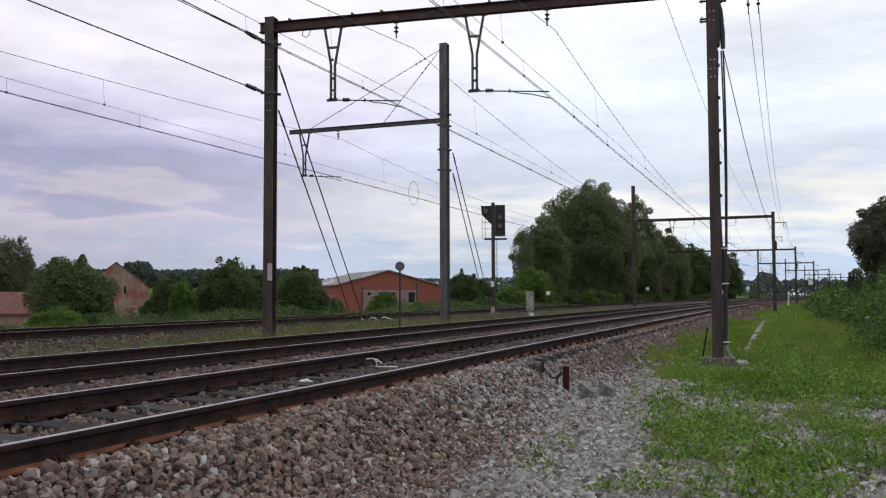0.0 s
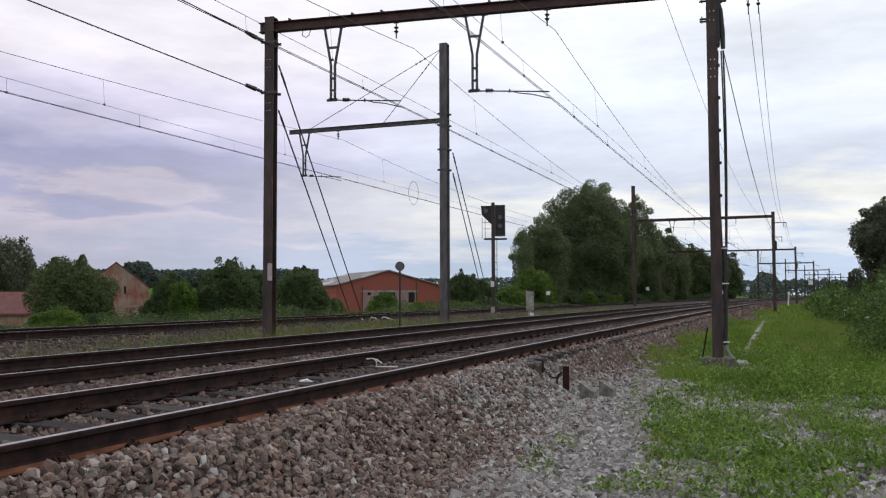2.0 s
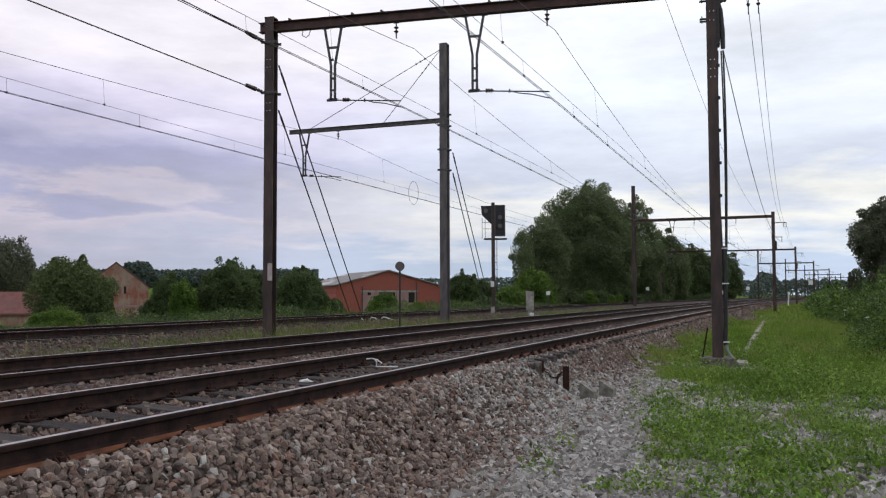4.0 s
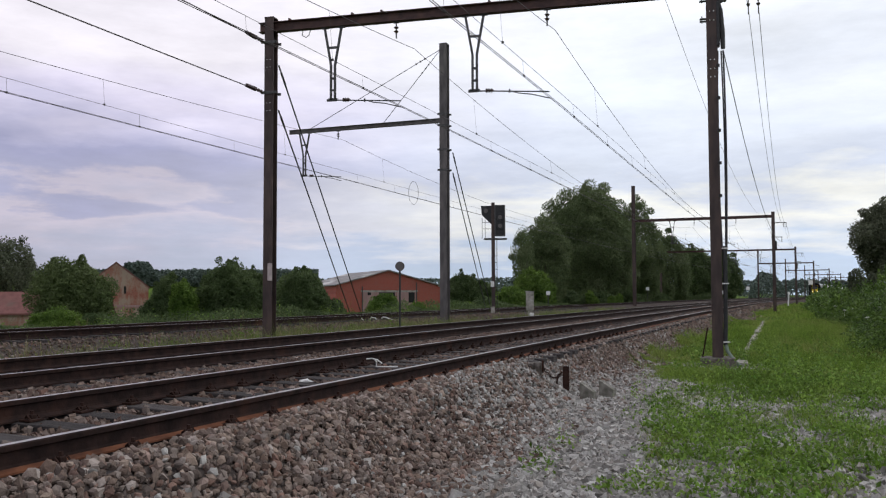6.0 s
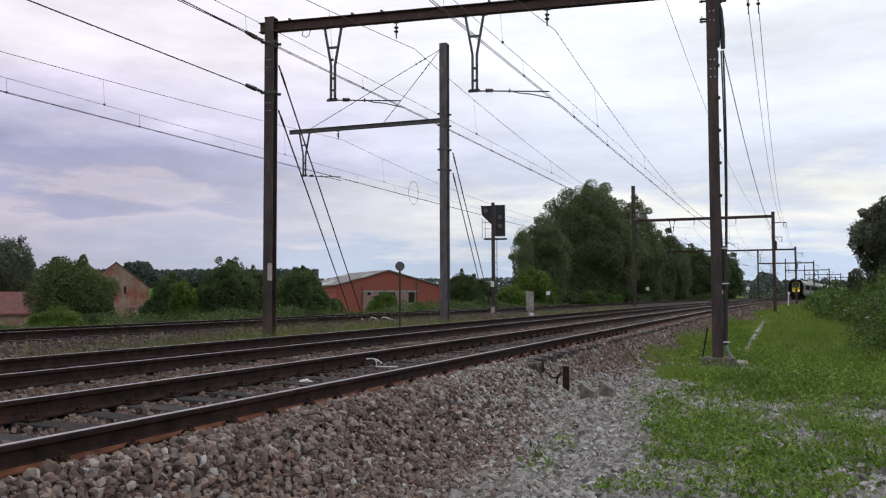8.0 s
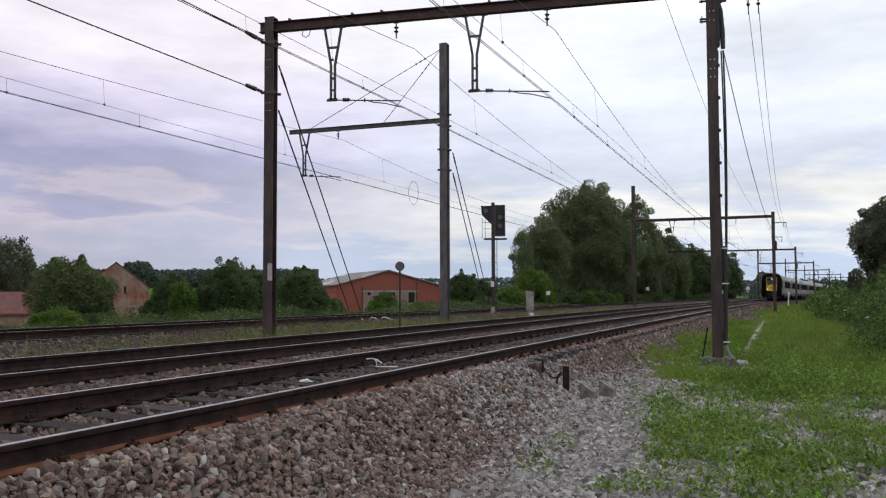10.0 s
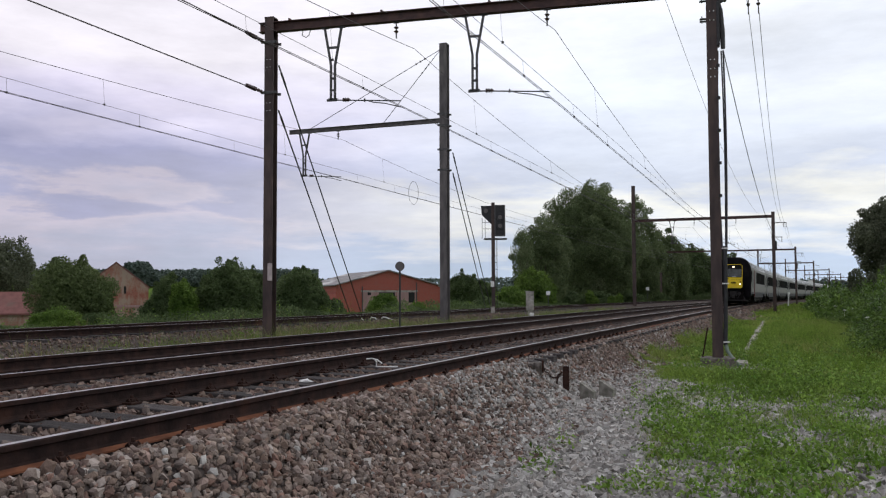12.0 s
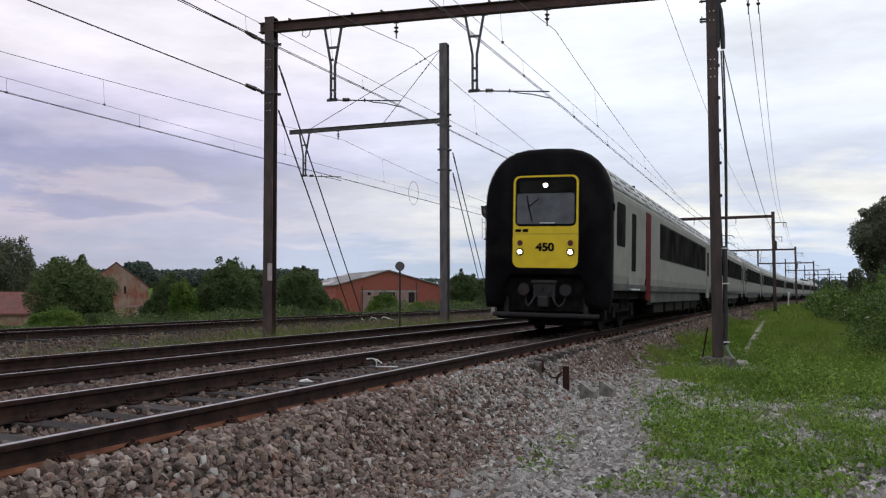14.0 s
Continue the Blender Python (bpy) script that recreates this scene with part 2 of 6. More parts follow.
def ground_z(s, d):
    """Height of the bare ground: two tracks on one bed, a third beyond, a low path to the right, lower land to the left."""
    s, d = np.asarray(s, float), np.asarray(d, float)
    notch = smooth(4.4, 5.0, s)
    bare = notch * (1 - smooth(7.6, 9.0, s))
    bed = -0.235 + (0.070 - 0.035 * notch - 0.025 * bare) * smooth(0.92, 1.08, d) * (1 - smooth(1.3, 1.6, d)) - np.where(d > -1.85, d, d - TRACK_2) * CANT * (1 - smooth(0.8, 1.4, d)) * smooth(-5.4, -4.8, d)
    path = -0.80 + 0.05 * (hash_noise(s, d, 2.3, 4) - 0.5)
    z = bed + (path - bed) * smooth(1.05 - 0.1 * notch, 2.3 - 0.25 * notch, d)
    verge = -0.33 + 0.06 * (hash_noise(s, d, 1.7, 5) - 0.5)
    z = z + (verge - z) * (1 - smooth(-6.3, -5.4, d))
    bed3 = Z_3 - 0.235
    z = z + (bed3 - z) * (1 - smooth(-9.5, -8.7, d))
    low = -2.3 + 0.2 * (hash_noise(s, d, 9, 6) - 0.5)
    z = z + (low - z) * (1 - smooth(-21.0, -13.2, d))
    z = z + 22.0 * (1 - smooth(-640, -190, d)) * (0.75 + 0.5 * hash_noise(s, d, 260, 7))
    z = z + 2.0 * smooth(60, 400, d)
    return z


def zones(s, d):
    """How much of the ground is grass, and how much pale gravel."""
    n = hash_noise(s, d, 0.55, 11) * 0.6 + hash_noise(s, d, 1.9, 12) * 0.7 - 0.65
    edge = 1.55 + 1.45 * (1 - smooth(6.0, 13.0, s)) + 0.6 * (1 - smooth(-1, 5, s))
    right = smooth(edge - 0.05, edge + 0.75, d + n * 1.4)
    near = 1 - smooth(4.5, 8.0, s)
    right = right * (1 - near * 0.85 * smooth(0.56, 0.64, hash_noise(s, d, 1.0, 13)))
    middle = 0.75 * smooth(-8.9, -8.3, d) * (1 - smooth(-6.2, -5.7, d)) * smooth(0.25, 0.6, hash_noise(s, d, 0.9, 14) + 0.1)
    left = 1 - smooth(-13.6, -13.0, d + n)
    grass = np.clip(right + middle + left, 0, 1)
    toe = 0.45 * (1 - smooth(0.5, 4.5, s))
    gravel = smooth(1.55 + toe, 2.05 + toe, d + n * 0.4) * (1 - smooth(10.0, 15.0, s)) * (1 - smooth(7, 9, d))
    return grass, gravel


# ---------------------------------------------------------------- mesh helpers


def fast_mesh(name, verts, faces, mats, smooth_faces=False):
    """A mesh from arrays: verts (n, 3), faces (m, k)."""
    verts, faces = np.asarray(verts, np.float32), np.asarray(faces, np.int32)
    me = bpy.data.meshes.new(name)
    me.vertices.add(len(verts))
    me.vertices.foreach_set("co", verts.ravel())
    k = faces.shape[1]
    me.loops.add(faces.size)
    me.loops.foreach_set("vertex_index", faces.ravel())
    me.polygons.add(len(faces))
    me.polygons.foreach_set("loop_start", np.arange(len(faces), dtype=np.int32) * k)
    me.polygons.foreach_set("use_smooth", np.full(len(faces), smooth_faces))
    me.update(calc_edges=True)
    for m in mats if isinstance(mats, (list, tuple)) else [mats]:
        me.materials.append(m)
    return me


def part(name, bm, mat, parent=None, label="", smooth_faces=False):
    me = bpy.data.meshes.new(name)
    bm.normal_update()
    bm.to_mesh(me)
    bm.free()
    for m in mat if isinstance(mat, (list, tuple)) else [mat]:
        me.materials.append(m)
    if smooth_faces:
        for p in me.polygons:
            p.use_smooth = True
    ob = new(name, me)
    ob.parent = parent
    return tagged(ob, label)


def thing(name, m, label, category, group="", kind=""):
    ob = new(name)
    ob.empty_display_size = 0.2
    ob.matrix_basis = m
    return tagged(ob, label, category, group, kind)


def box(bm, lo, hi, m=None, bevel=0.0, mat=0):
    lo, hi = Vector(lo), Vector(hi)
    g = bmesh.ops.create_cube(bm, size=1.0, matrix=Matrix.Translation((lo + hi) / 2) @ Matrix.Diagonal((*(hi - lo), 1)))
    vs = g["verts"]
    if bevel:
        es = {e for v in vs for e in v.link_edges}
        r = bmesh.ops.bevel(bm, geom=list(es), offset=bevel, segments=2, affect="EDGES", profile=0.5)
        vs = list({v for f in r["faces"] for v in f.verts} | {v for v in vs if v.is_valid})
    if m is not None:
        bmesh.ops.transform(bm, matrix=m, verts=vs)
    for f in {f for v in vs for f in v.link_faces}:
        f.material_index = mat
    return vs


def rod(bm, a, b, r, n=8, r2=None):
    a, b = Vector(a), Vector(b)
    d = b - a
    m = Matrix.Translation((a + b) / 2) @ d.to_track_quat("Z", "Y").to_matrix().to_4x4()
    bmesh.ops.create_cone(bm, cap_ends=True, segments=n, radius1=r, radius2=r if r2 is None else r2, depth=d.length, matrix=m)


def sweep(bm, pts, r, n=6):
    """A tube through the points."""
    pts = [Vector(p) for p in pts]
    rings = []
    for i, p in enumerate(pts):
        t = (pts[min(i + 1, len(pts) - 1)] - pts[max(i - 1, 0)]).normalized()
        u = t.orthogonal().normalized() if not rings else (u - t * u.dot(t)).normalized()
        v = t.cross(u)
        rr = r[i] if isinstance(r, (list, tuple)) else r
        rings.append([bm.verts.new(p + (u * math.cos(k * math.tau / n) + v * math.sin(k * math.tau / n)) * rr) for k in range(n)])
    for a, b in zip(rings, rings[1:]):
        for k in range(n):
            bm.faces.new((a[k], a[(k + 1) % n], b[(k + 1) % n], b[k]))
    bm.faces.new(rings[0][::-1])
    bm.faces.new(rings[-1])


def extrude_profile(bm, prof, y0, y1, mat=0):
    """A closed profile of (x, z) pushed along y."""
    a = [bm.verts.new((x, y0, z)) for x, z in prof]
    b = [bm.verts.new((x, y1, z)) for x, z in prof]
    fs = [bm.faces.new((a[i], a[(i + 1) % len(a)], b[(i + 1) % len(a)], b[i])) for i in range(len(a))]
    fs += [bm.faces.new(a[::-1]), bm.faces.new(b)]
    for f in fs:
        f.material_index = mat
    return fs


def i_beam(bm, a, b, width, depth, up=(0, 0, 1), t=0.018):
    """A rolled steel beam from a to b; depth runs along up, flanges are as wide as width."""
    a, b, up = Vector(a), Vector(b), Vector(up)
    y = (b - a).normalized()
    x = y.cross(up).normalized()
    z = x.cross(y)
    m = Matrix((x, y, z)).transposed().to_4x4()
    m.translation = a
    w, h, e = width / 2, depth / 2, t / 2
    prof = [(-w, -h), (w, -h), (w, -h + t), (e, -h + t), (e, h - t), (w, h - t), (w, h), (-w, h), (-w, h - t), (-e, h - t), (-e, -h + t), (-w, -h + t)]
    n0 = len(bm.verts)
    extrude_profile(bm, prof, 0, (b - a).length)
    bm.verts.ensure_lookup_table()
    bmesh.ops.transform(bm, matrix=m, verts=bm.verts[n0:])


# ---------------------------------------------------------------- ground


def make_ground():
    S = np.unique(np.concatenate([np.linspace(-1200, -40, 14), np.arange(-40, -8, 4), np.arange(-8, 30, 0.25), np.arange(30, 80, 1.0), np.arange(80, 320, 6.0), np.linspace(320, 3500, 26)]))
    D = np.unique(np.concatenate([-np.geomspace(30, 1600, 22), np.arange(-30, -14, 1.0), np.arange(-14, -5, 0.3), np.arange(-5, 0.8, 0.25), np.arange(0.8, 5, 0.1), np.arange(5, 12, 0.4), np.geomspace(12, 1500, 16)]))
    s, d = np.meshgrid(S, D, indexing="ij")
    x, y = along(s.ravel(), d.ravel())
    z = ground_z(s.ravel(), d.ravel())
    n, m = len(S), len(D)
    i = (np.arange(n - 1)[:, None] * m + np.arange(m - 1)[None, :]).ravel()
    me = fast_mesh("ground", np.stack([x, y, z], 1), np.stack([i, i + 1, i + m + 1, i + m], 1), [], True)
    grass, gravel = zones(s.ravel(), d.ravel())
    far = smooth(35, 60, np.abs(s.ravel() - 15)) * (np.abs(d.ravel() + 2) > 5)
    for name, v in (("grass", np.maximum(grass, far * (d.ravel() > 2.2))), ("gravel", gravel)):
        at = me.attributes.new(name, "FLOAT", "POINT")
        at.data.foreach_set("value", np.asarray(v, np.float32))
    mat = bpy.data.materials.new("ground_soil_grass_and_grit")
    mat.use_nodes = True
    nt = mat.node_tree
    N, L = nt.nodes.new, nt.links.new
    b = nt.nodes["Principled BSDF"]
    b.inputs["Roughness"].default_value = 0.95
    b.inputs["Specular IOR Level"].default_value = 0.02
    tc = N("ShaderNodeTexCoord")

    def ramp(scale, stops):
        t, r = N("ShaderNodeTexNoise"), N("ShaderNodeValToRGB")
        t.inputs["Scale"].default_value, t.inputs["Detail"].default_value = scale, 6
        L(tc.outputs["Object"], t.inputs["Vector"])
        L(t.outputs["Fac"], r.inputs[0])
        r.color_ramp.elements[0].position, r.color_ramp.elements[1].position = 0.35, 0.65
        r.color_ramp.elements[0].color, r.color_ramp.elements[1].color = (*stops[0], 1), (*stops[1], 1)
        return r.outputs[0], t.outputs["Fac"]

    grit, gf = ramp(22, [(0.035, 0.029, 0.027), (0.11, 0.092, 0.084)])
    pale, _ = ramp(30, [(0.10, 0.098, 0.093), (0.25, 0.245, 0.235)])
    turf, tf = ramp(0.9, [(0.040, 0.080, 0.012), (0.115, 0.165, 0.034)])
    col = grit
    for name, c in (("gravel", pale), ("grass", turf)):
        at, add, st, mx = N("ShaderNodeAttribute"), N("ShaderNodeMath"), N("ShaderNodeMapRange"), N("ShaderNodeMixRGB")
        at.attribute_name = name
        add.operation = "MULTIPLY_ADD"
        L(gf, add.inputs[0])
        add.inputs[1].default_value = 0.5
        L(at.outputs["Fac"], add.inputs[2])
        st.inputs["From Min"].default_value, st.inputs["From Max"].default_value = 0.6, 0.9
        L(add.outputs[0], st.inputs["Value"])
        L(st.outputs[0], mx.inputs[0])
        L(col, mx.inputs[1])
        L(c, mx.inputs[2])
        col = mx.outputs[0]
    L(col, b.inputs["Base Color"])
    bp = N("ShaderNodeBump")
    bp.inputs["Strength"].default_value, bp.inputs["Distance"].default_value = 0.6, 0.03
    L(gf, bp.inputs["Height"])
    L(bp.outputs[0], b.inputs["Normal"])
    me.materials.append(mat)
    tagged(new("ground", me), "gently falling railway land of grit, gravel and grass", "ground", kind="structure")


make_ground()

# ---------------------------------------------------------------- tracks
RAIL_PROFILE = [(-0.07, -0.172), (0.07, -0.172), (0.07, -0.160), (0.018, -0.142), (0.010, -0.125), (0.010, -0.052), (0.034, -0.038), (0.036, -0.010), (0.028, -0.001), (0.0, 0.0), (-0.028, -0.001), (-0.036, -0.010), (-0.034, -0.038), (-0.010, -0.052), (-0.010, -0.125), (-0.018, -0.142), (-0.07, -0.160)]


def rail_mesh(offset, z0, cant, s0, s1, foot):
    S = np.concatenate([np.arange(s0, 60, 1.0), np.arange(60, s1, 4.0)])
    prof = np.array(RAIL_PROFILE)
    a = heading(S)
    x, y = along(S, offset)
    V = np.stack([x[:, None] + prof[:, 0] * np.cos(a)[:, None], y[:, None] - prof[:, 0] * np.sin(a)[:, None],
                  np.broadcast_to(z0 + prof[:, 1], (len(S), len(prof)))], 2).reshape(-1, 3)
    k = len(prof)
    i, j = np.meshgrid(np.arange(len(S) - 1), np.arange(k), indexing="ij")
    i, j = i.ravel(), j.ravel()
    jn = (j + 1) % k
    F = np.stack([i * k + j, i * k + jn, (i + 1) * k + jn, (i + 1) * k + j], 1)[:, ::-1]
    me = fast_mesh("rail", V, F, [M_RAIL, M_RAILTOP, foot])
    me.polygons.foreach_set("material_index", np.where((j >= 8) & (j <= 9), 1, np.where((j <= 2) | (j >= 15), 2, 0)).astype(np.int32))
    return me


def sleeper_mesh(cant):
    bm = bmesh.new()
    box(bm, (-1.27, -0.13, -0.30), (1.27, 0.13, -0.172), bevel=0.012)
    for v in bm.verts:
        v.co.z += -v.co.x * cant
    me = bpy.data.meshes.new("sleeper")
    bm.to_mesh(me)
    bm.free()
    me.materials.append(M_SLEEPER)
    return me


def clip_mesh():
    bm = bmesh.new()
    box(bm, (-0.085, -0.075, 0.0), (0.03, 0.075, 0.02), bevel=0.004)
    box(bm, (-0.05, -0.028, 0.02), (0.0, 0.028, 0.055), bevel=0.006)
    rod(bm, (-0.028, 0, 0.05), (-0.028, 0, 0.085), 0.016, 6)
    sweep(bm, [(-0.06, -0.05, 0.02), (-0.03, -0.05, 0.05), (0.01, -0.03, 0.03), (-0.02, 0, 0.045), (0.01, 0.03, 0.03), (-0.03, 0.05, 0.05), (-0.06, 0.05, 0.02)], 0.008, 5)
    me = bpy.data.meshes.new("rail_clip")
    bm.to_mesh(me)
    bm.free()
    me.materials.append(M_CLIP)
    return me


def make_track(offset, z0, cant, label, near, far, clips_to):
    t = thing("railway_track", Matrix(), label, "railway track", "tracks of the line", "structure")
    for side in (0.7525, -0.7525):
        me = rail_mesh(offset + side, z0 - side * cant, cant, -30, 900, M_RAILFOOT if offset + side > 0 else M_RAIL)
        r = new("rail", me)
        r.parent = t
    sm, cm = sleeper_mesh(cant), clip_mesh()
    for s in np.arange(near, far, 0.6):
        sl = new("sleeper", sm)
        sl.parent = t
        sl.matrix_basis = spot(s + random.uniform(-0.02, 0.02), offset + random.uniform(-0.03, 0.03), z0 + random.uniform(-0.006, 0.004), random.uniform(-0.8, 0.8))
        if s < clips_to:
            for side in (0.7525, -0.7525):
                for q, turn in ((0.082, 180), (-0.082, 0)):
                    c = new("rail_clip", cm)
                    c.parent = sl
                    c.matrix_basis = pose(side + q, 0, -0.172 - side * cant, 0, 0, turn)


make_track(0.0, 0.0, CANT, "nearer rusty track with bright rail heads on timber sleepers", -4.444 - 6.0, 105, 16)
make_track(TRACK_2, Z_2, CANT, "middle rusty track on dark timber sleepers in ballast", -6.6, 105, -99)
make_track(TRACK_3, Z_3, 0.0, "third track on a low bed beside the trees", 0.0, 60, -99)

# ---------------------------------------------------------------- overhead line


def insulator(bm, a, b, discs=3, r=0.05):
    """A string of porcelain discs between two points."""
    a, b = Vector(a), Vector(b)
    rod(bm, a, b, 0.014, 6)
    for i in range(discs):
        c = a.lerp(b, (i + 0.8) / (discs + 0.6))
        h = (b - a).normalized() * 0.022
        rod(bm, c - h, c + h, r, 10, r * 0.55)


def hanger(parent, x, z_top, z_bottom, y=0.0, mat=None):
    """A V of two channels that runs into a pair of uprights, under a beam."""
    bm = bmesh.new()
    zk = z_top + (z_bottom - z_top) * 0.52
    for q in (-1, 1):
        a, k, b = (x + q * 0.235, y, z_top), (x + q * 0.055, y, zk), (x + q * 0.055, y, z_bottom)
        i_beam(bm, a, k, 0.05, 0.06, (0, 1, 0), 0.012)
        i_beam(bm, k, b, 0.05, 0.06, (0, 1, 0), 0.012)
        box(bm, (x + q * 0.235 - 0.09, y - 0.05, z_top - 0.03), (x + q * 0.235 + 0.09, y + 0.05, z_top + 0.012))
    for f, w in ((0.28, 0.15), (0.70, 0.055), (0.86, 0.055), (0.985, 0.12)):
        z = z_top + (z_bottom - z_top) * f
        box(bm, (x - w, y - 0.03, z - 0.025), (x + w, y + 0.03, z + 0.025))
    return part("hanger", bm, mat or M_GALV, parent)


def registration_arm(parent, x0, x1, z, y=0.0):
    """The steady arm from a hanger to the contact wires."""
    bm = bmesh.new()
    rod(bm, (x0, y, z + 0.10), (x1, y, z - 0.03), 0.017, 8)
    xm = x0 + (x1 - x0) * 0.47
    sweep(bm, [(xm, y, z + 0.055), (xm + (x1 - x0) * 0.12, y, z - 0.02), (xm + (x1 - x0) * 0.3, y, z - 0.07), (x1, y, z - 0.19)], 0.013, 6)
    rod(bm, (xm, y, z + 0.09), (xm, y, z - 0.0), 0.02, 6)
    box(bm, (x0 - 0.16, y - 0.03, z + 0.07), (x0 + 0.1, y + 0.03, z + 0.13))
    a = part("registration_arm", bm, M_GALV, parent)
    bm = bmesh.new()
    insulator(bm, (x0 + (x1 - x0) * 0.14, y, z + 0.09), (x0 + (x1 - x0) * 0.26, y, z + 0.082), 3, 0.06)
    part("insulator", bm, M_INSUL, a)
    return a


def hook(parent, x, z_top, z, y=0.0):
    bm = bmesh.new()
    box(bm, (x - 0.08, y - 0.05, z_top - 0.03), (x + 0.08, y + 0.05, z_top + 0.015))
    rod(bm, (x, y, z_top), (x, y, z), 0.018, 6)
    h = part("messenger_hook", bm, M_GALV, parent)
    bm = bmesh.new()
    insulator(bm, (x, y, z_top - 0.08), (x, y, z + 0.08), 2, 0.065)
    part("insulator", bm, M_INSUL, h)


def mast(parent, x, z0, z1, mat, w=0.24, y=0.0, label=""):
    bm = bmesh.new()
    i_beam(bm, (x, y, z0), (x, y, z1), w, w * 1.05, (0, 1, 0), 0.02)
    for z in (z1 - 0.02,):
        box(bm, (x - w / 2 - 0.005, y - w / 2 - 0.012, z - 0.01), (x + w / 2 + 0.005, y + w / 2 + 0.012, z + 0.012))
    return part("mast", bm, mat, parent, label)


def collar(parent, x, z, w=0.30, y=0.0):
    bm = bmesh.new()
    for q in (-1, 1):
        box(bm, (x - w / 2 - 0.06, y + q * (w / 2 - 0.01) - 0.012, z - 0.035), (x + w / 2 + 0.06, y + q * (w / 2 - 0.01) + 0.012, z + 0.035))
        rod(bm, (x + q * (w / 2 + 0.03), y - w / 2 - 0.03, z), (x + q * (w / 2 + 0.03), y + w / 2 + 0.03, z), 0.012, 6)
    part("clamp_collar", bm, M_GALV, parent)


def plinth(parent, x, z0, z1, half=0.3, y=0.0):
    bm = bmesh.new()
    box(bm, (x - half, y - half, z0), (x + half, y + half, z1), bevel=0.03)
    part("foundation", bm, M_GRIMY, parent, "grimy brown concrete mast foundation")


def place_by_points(sl, dl, sr, dr):
    """A pose whose x axis runs from one plan point to another."""
    xa, ya = (float(v) for v in along(sl, dl))
    xb, yb = (float(v) for v in along(sr, dr))
    a = math.degrees(math.atan2(yb - ya, xb - xa))
    return pose(xa, ya, 0, 0, 0, a), math.hypot(xb - xa, yb - ya)


def first_portal():
    m, length = place_by_points(11.33, -7.57, 12.51, 3.51)
    p = thing("catenary_portal", m, "tall brown steel catenary portal spanning two tracks", "catenary portal", "portals along the line")
    mast(p, 0.0, -0.45, 8.2, M_MAST, 0.255)
    mast(p, length, -0.72, 8.6, M_MAST, 0.235)
    plinth(p, length, -1.0, -0.57, 0.38)
    plinth(p, 0.0, -0.6, -0.22, 0.3)
    bm = bmesh.new()
    i_beam(bm, (-0.32, 0, 7.94), (length + 0.1, 0, 7.94), 0.2, 0.26)
    for x in (0.55, 2.3, 3.1, 5.9, 8.2):
        box(bm, (x - 0.02, -0.11, 8.07), (x + 0.02, 0.11, 8.12))
    part("beam", bm, M_BEAM, p)
    for x, z, xa, za in ((1.75, 5.89, 3.60, 5.80), (5.51, 5.89, 7.36, 5.80)):
        hanger(p, x, 7.81, z)
        registration_arm(p, x, xa, za)
    for x in (3.47, 7.32):
        hook(p, x, 7.81, 7.38)
    bm = bmesh.new()
    sweep(bm, [(1.02 - 0.11, 0, 7.80), (1.0 - 0.12, 0, 7.66), (1.0, 0, 7.60), (1.08, 0, 7.66), (1.12, 0, 7.80)], 0.012, 5)
    part("eye_loop", bm, M_GALV, p)
    for z in (7.52, 6.18):
        collar(p, 0.0, z, 0.31)
    # small plate on the mast
    bm = bmesh.new()
    box(bm, (0.02, -0.175, 1.25), (0.15, -0.160, 1.70), bevel=0.003)
    part("plate", bm, M_PLATE, p, "worn pale enamel plate on the mast")
    # bolt pairs on the mast
    for x, zs in ((0.0, (7.05, 6.85, 5.9, 5.7)), (length, (7.37, 7.16, 6.24, 6.03, 5.84))):
        for z in zs:
            for q in (-0.045, 0.045):
                bm = bmesh.new()
                rod(bm, (x + q, -0.16, z), (x + q, -0.135, z), 0.014 if x else 0.009, 6)
                part("bolt", bm, M_WHITE, p)
    # switch gear, cable heads and cables of the nearer mast
    L_ = length - 0.045
    bm = bmesh.new()
    box(bm, (L_ + 0.14, -0.14, 6.55), (L_ + 0.22, 0.06, 7.6), bevel=0.03)
    sweep(bm, [(L_ + 0.17, -0.05, 7.7), (L_ + 0.24, -0.05, 7.4), (L_ + 0.275, -0.05, 6.9), (L_ + 0.285, -0.05, 6.5)], [0.04, 0.055, 0.06, 0.05], 8)
    part("cable_head", bm, M_CABLE, p, "black rubber cable end housing")
    for z in (7.18, 7.24, 7.66, 7.80):
        bm = bmesh.new()
        box(bm, (L_ - 0.22, -0.05, z - 0.012), (L_ - 0.06, 0.05, z + 0.008))
        rod(bm, (L_ - 0.17, -0.02, z - 0.05), (L_ - 0.17, -0.02, z + 0.06), 0.012, 6)
        part("bracket", bm, M_GALV, p, "galvanised side bracket")
    bm = bmesh.new()
    box(bm, (L_ + 0.10, -0.06, 7.62), (L_ + 0.38, 0.06, 7.68))
    rod(bm, (L_ + 0.24, 0, 7.6), (L_ + 0.24, 0, 7.85), 0.06, 8)
    part("bracket", bm, M_GALV, p, "galvanised switch bracket")
    for k, (x1, x2) in enumerate(((0.17, 0.185), (0.24, 0.255), (0.285, 0.275))):
        bm = bmesh.new()
        pts = [(L_ + x1 + (x2 - x1) * f + 0.03 * math.sin(f * math.pi) * (1 if k else -1.5), -0.04 - 0.02 * k, 6.45 - 4.6 * f) for f in np.linspace(0, 1, 12)]
        sweep(bm, pts, 0.017 if k < 2 else 0.021, 6)
        part("cable", bm, M_CABLE, p)
    bm = bmesh.new()
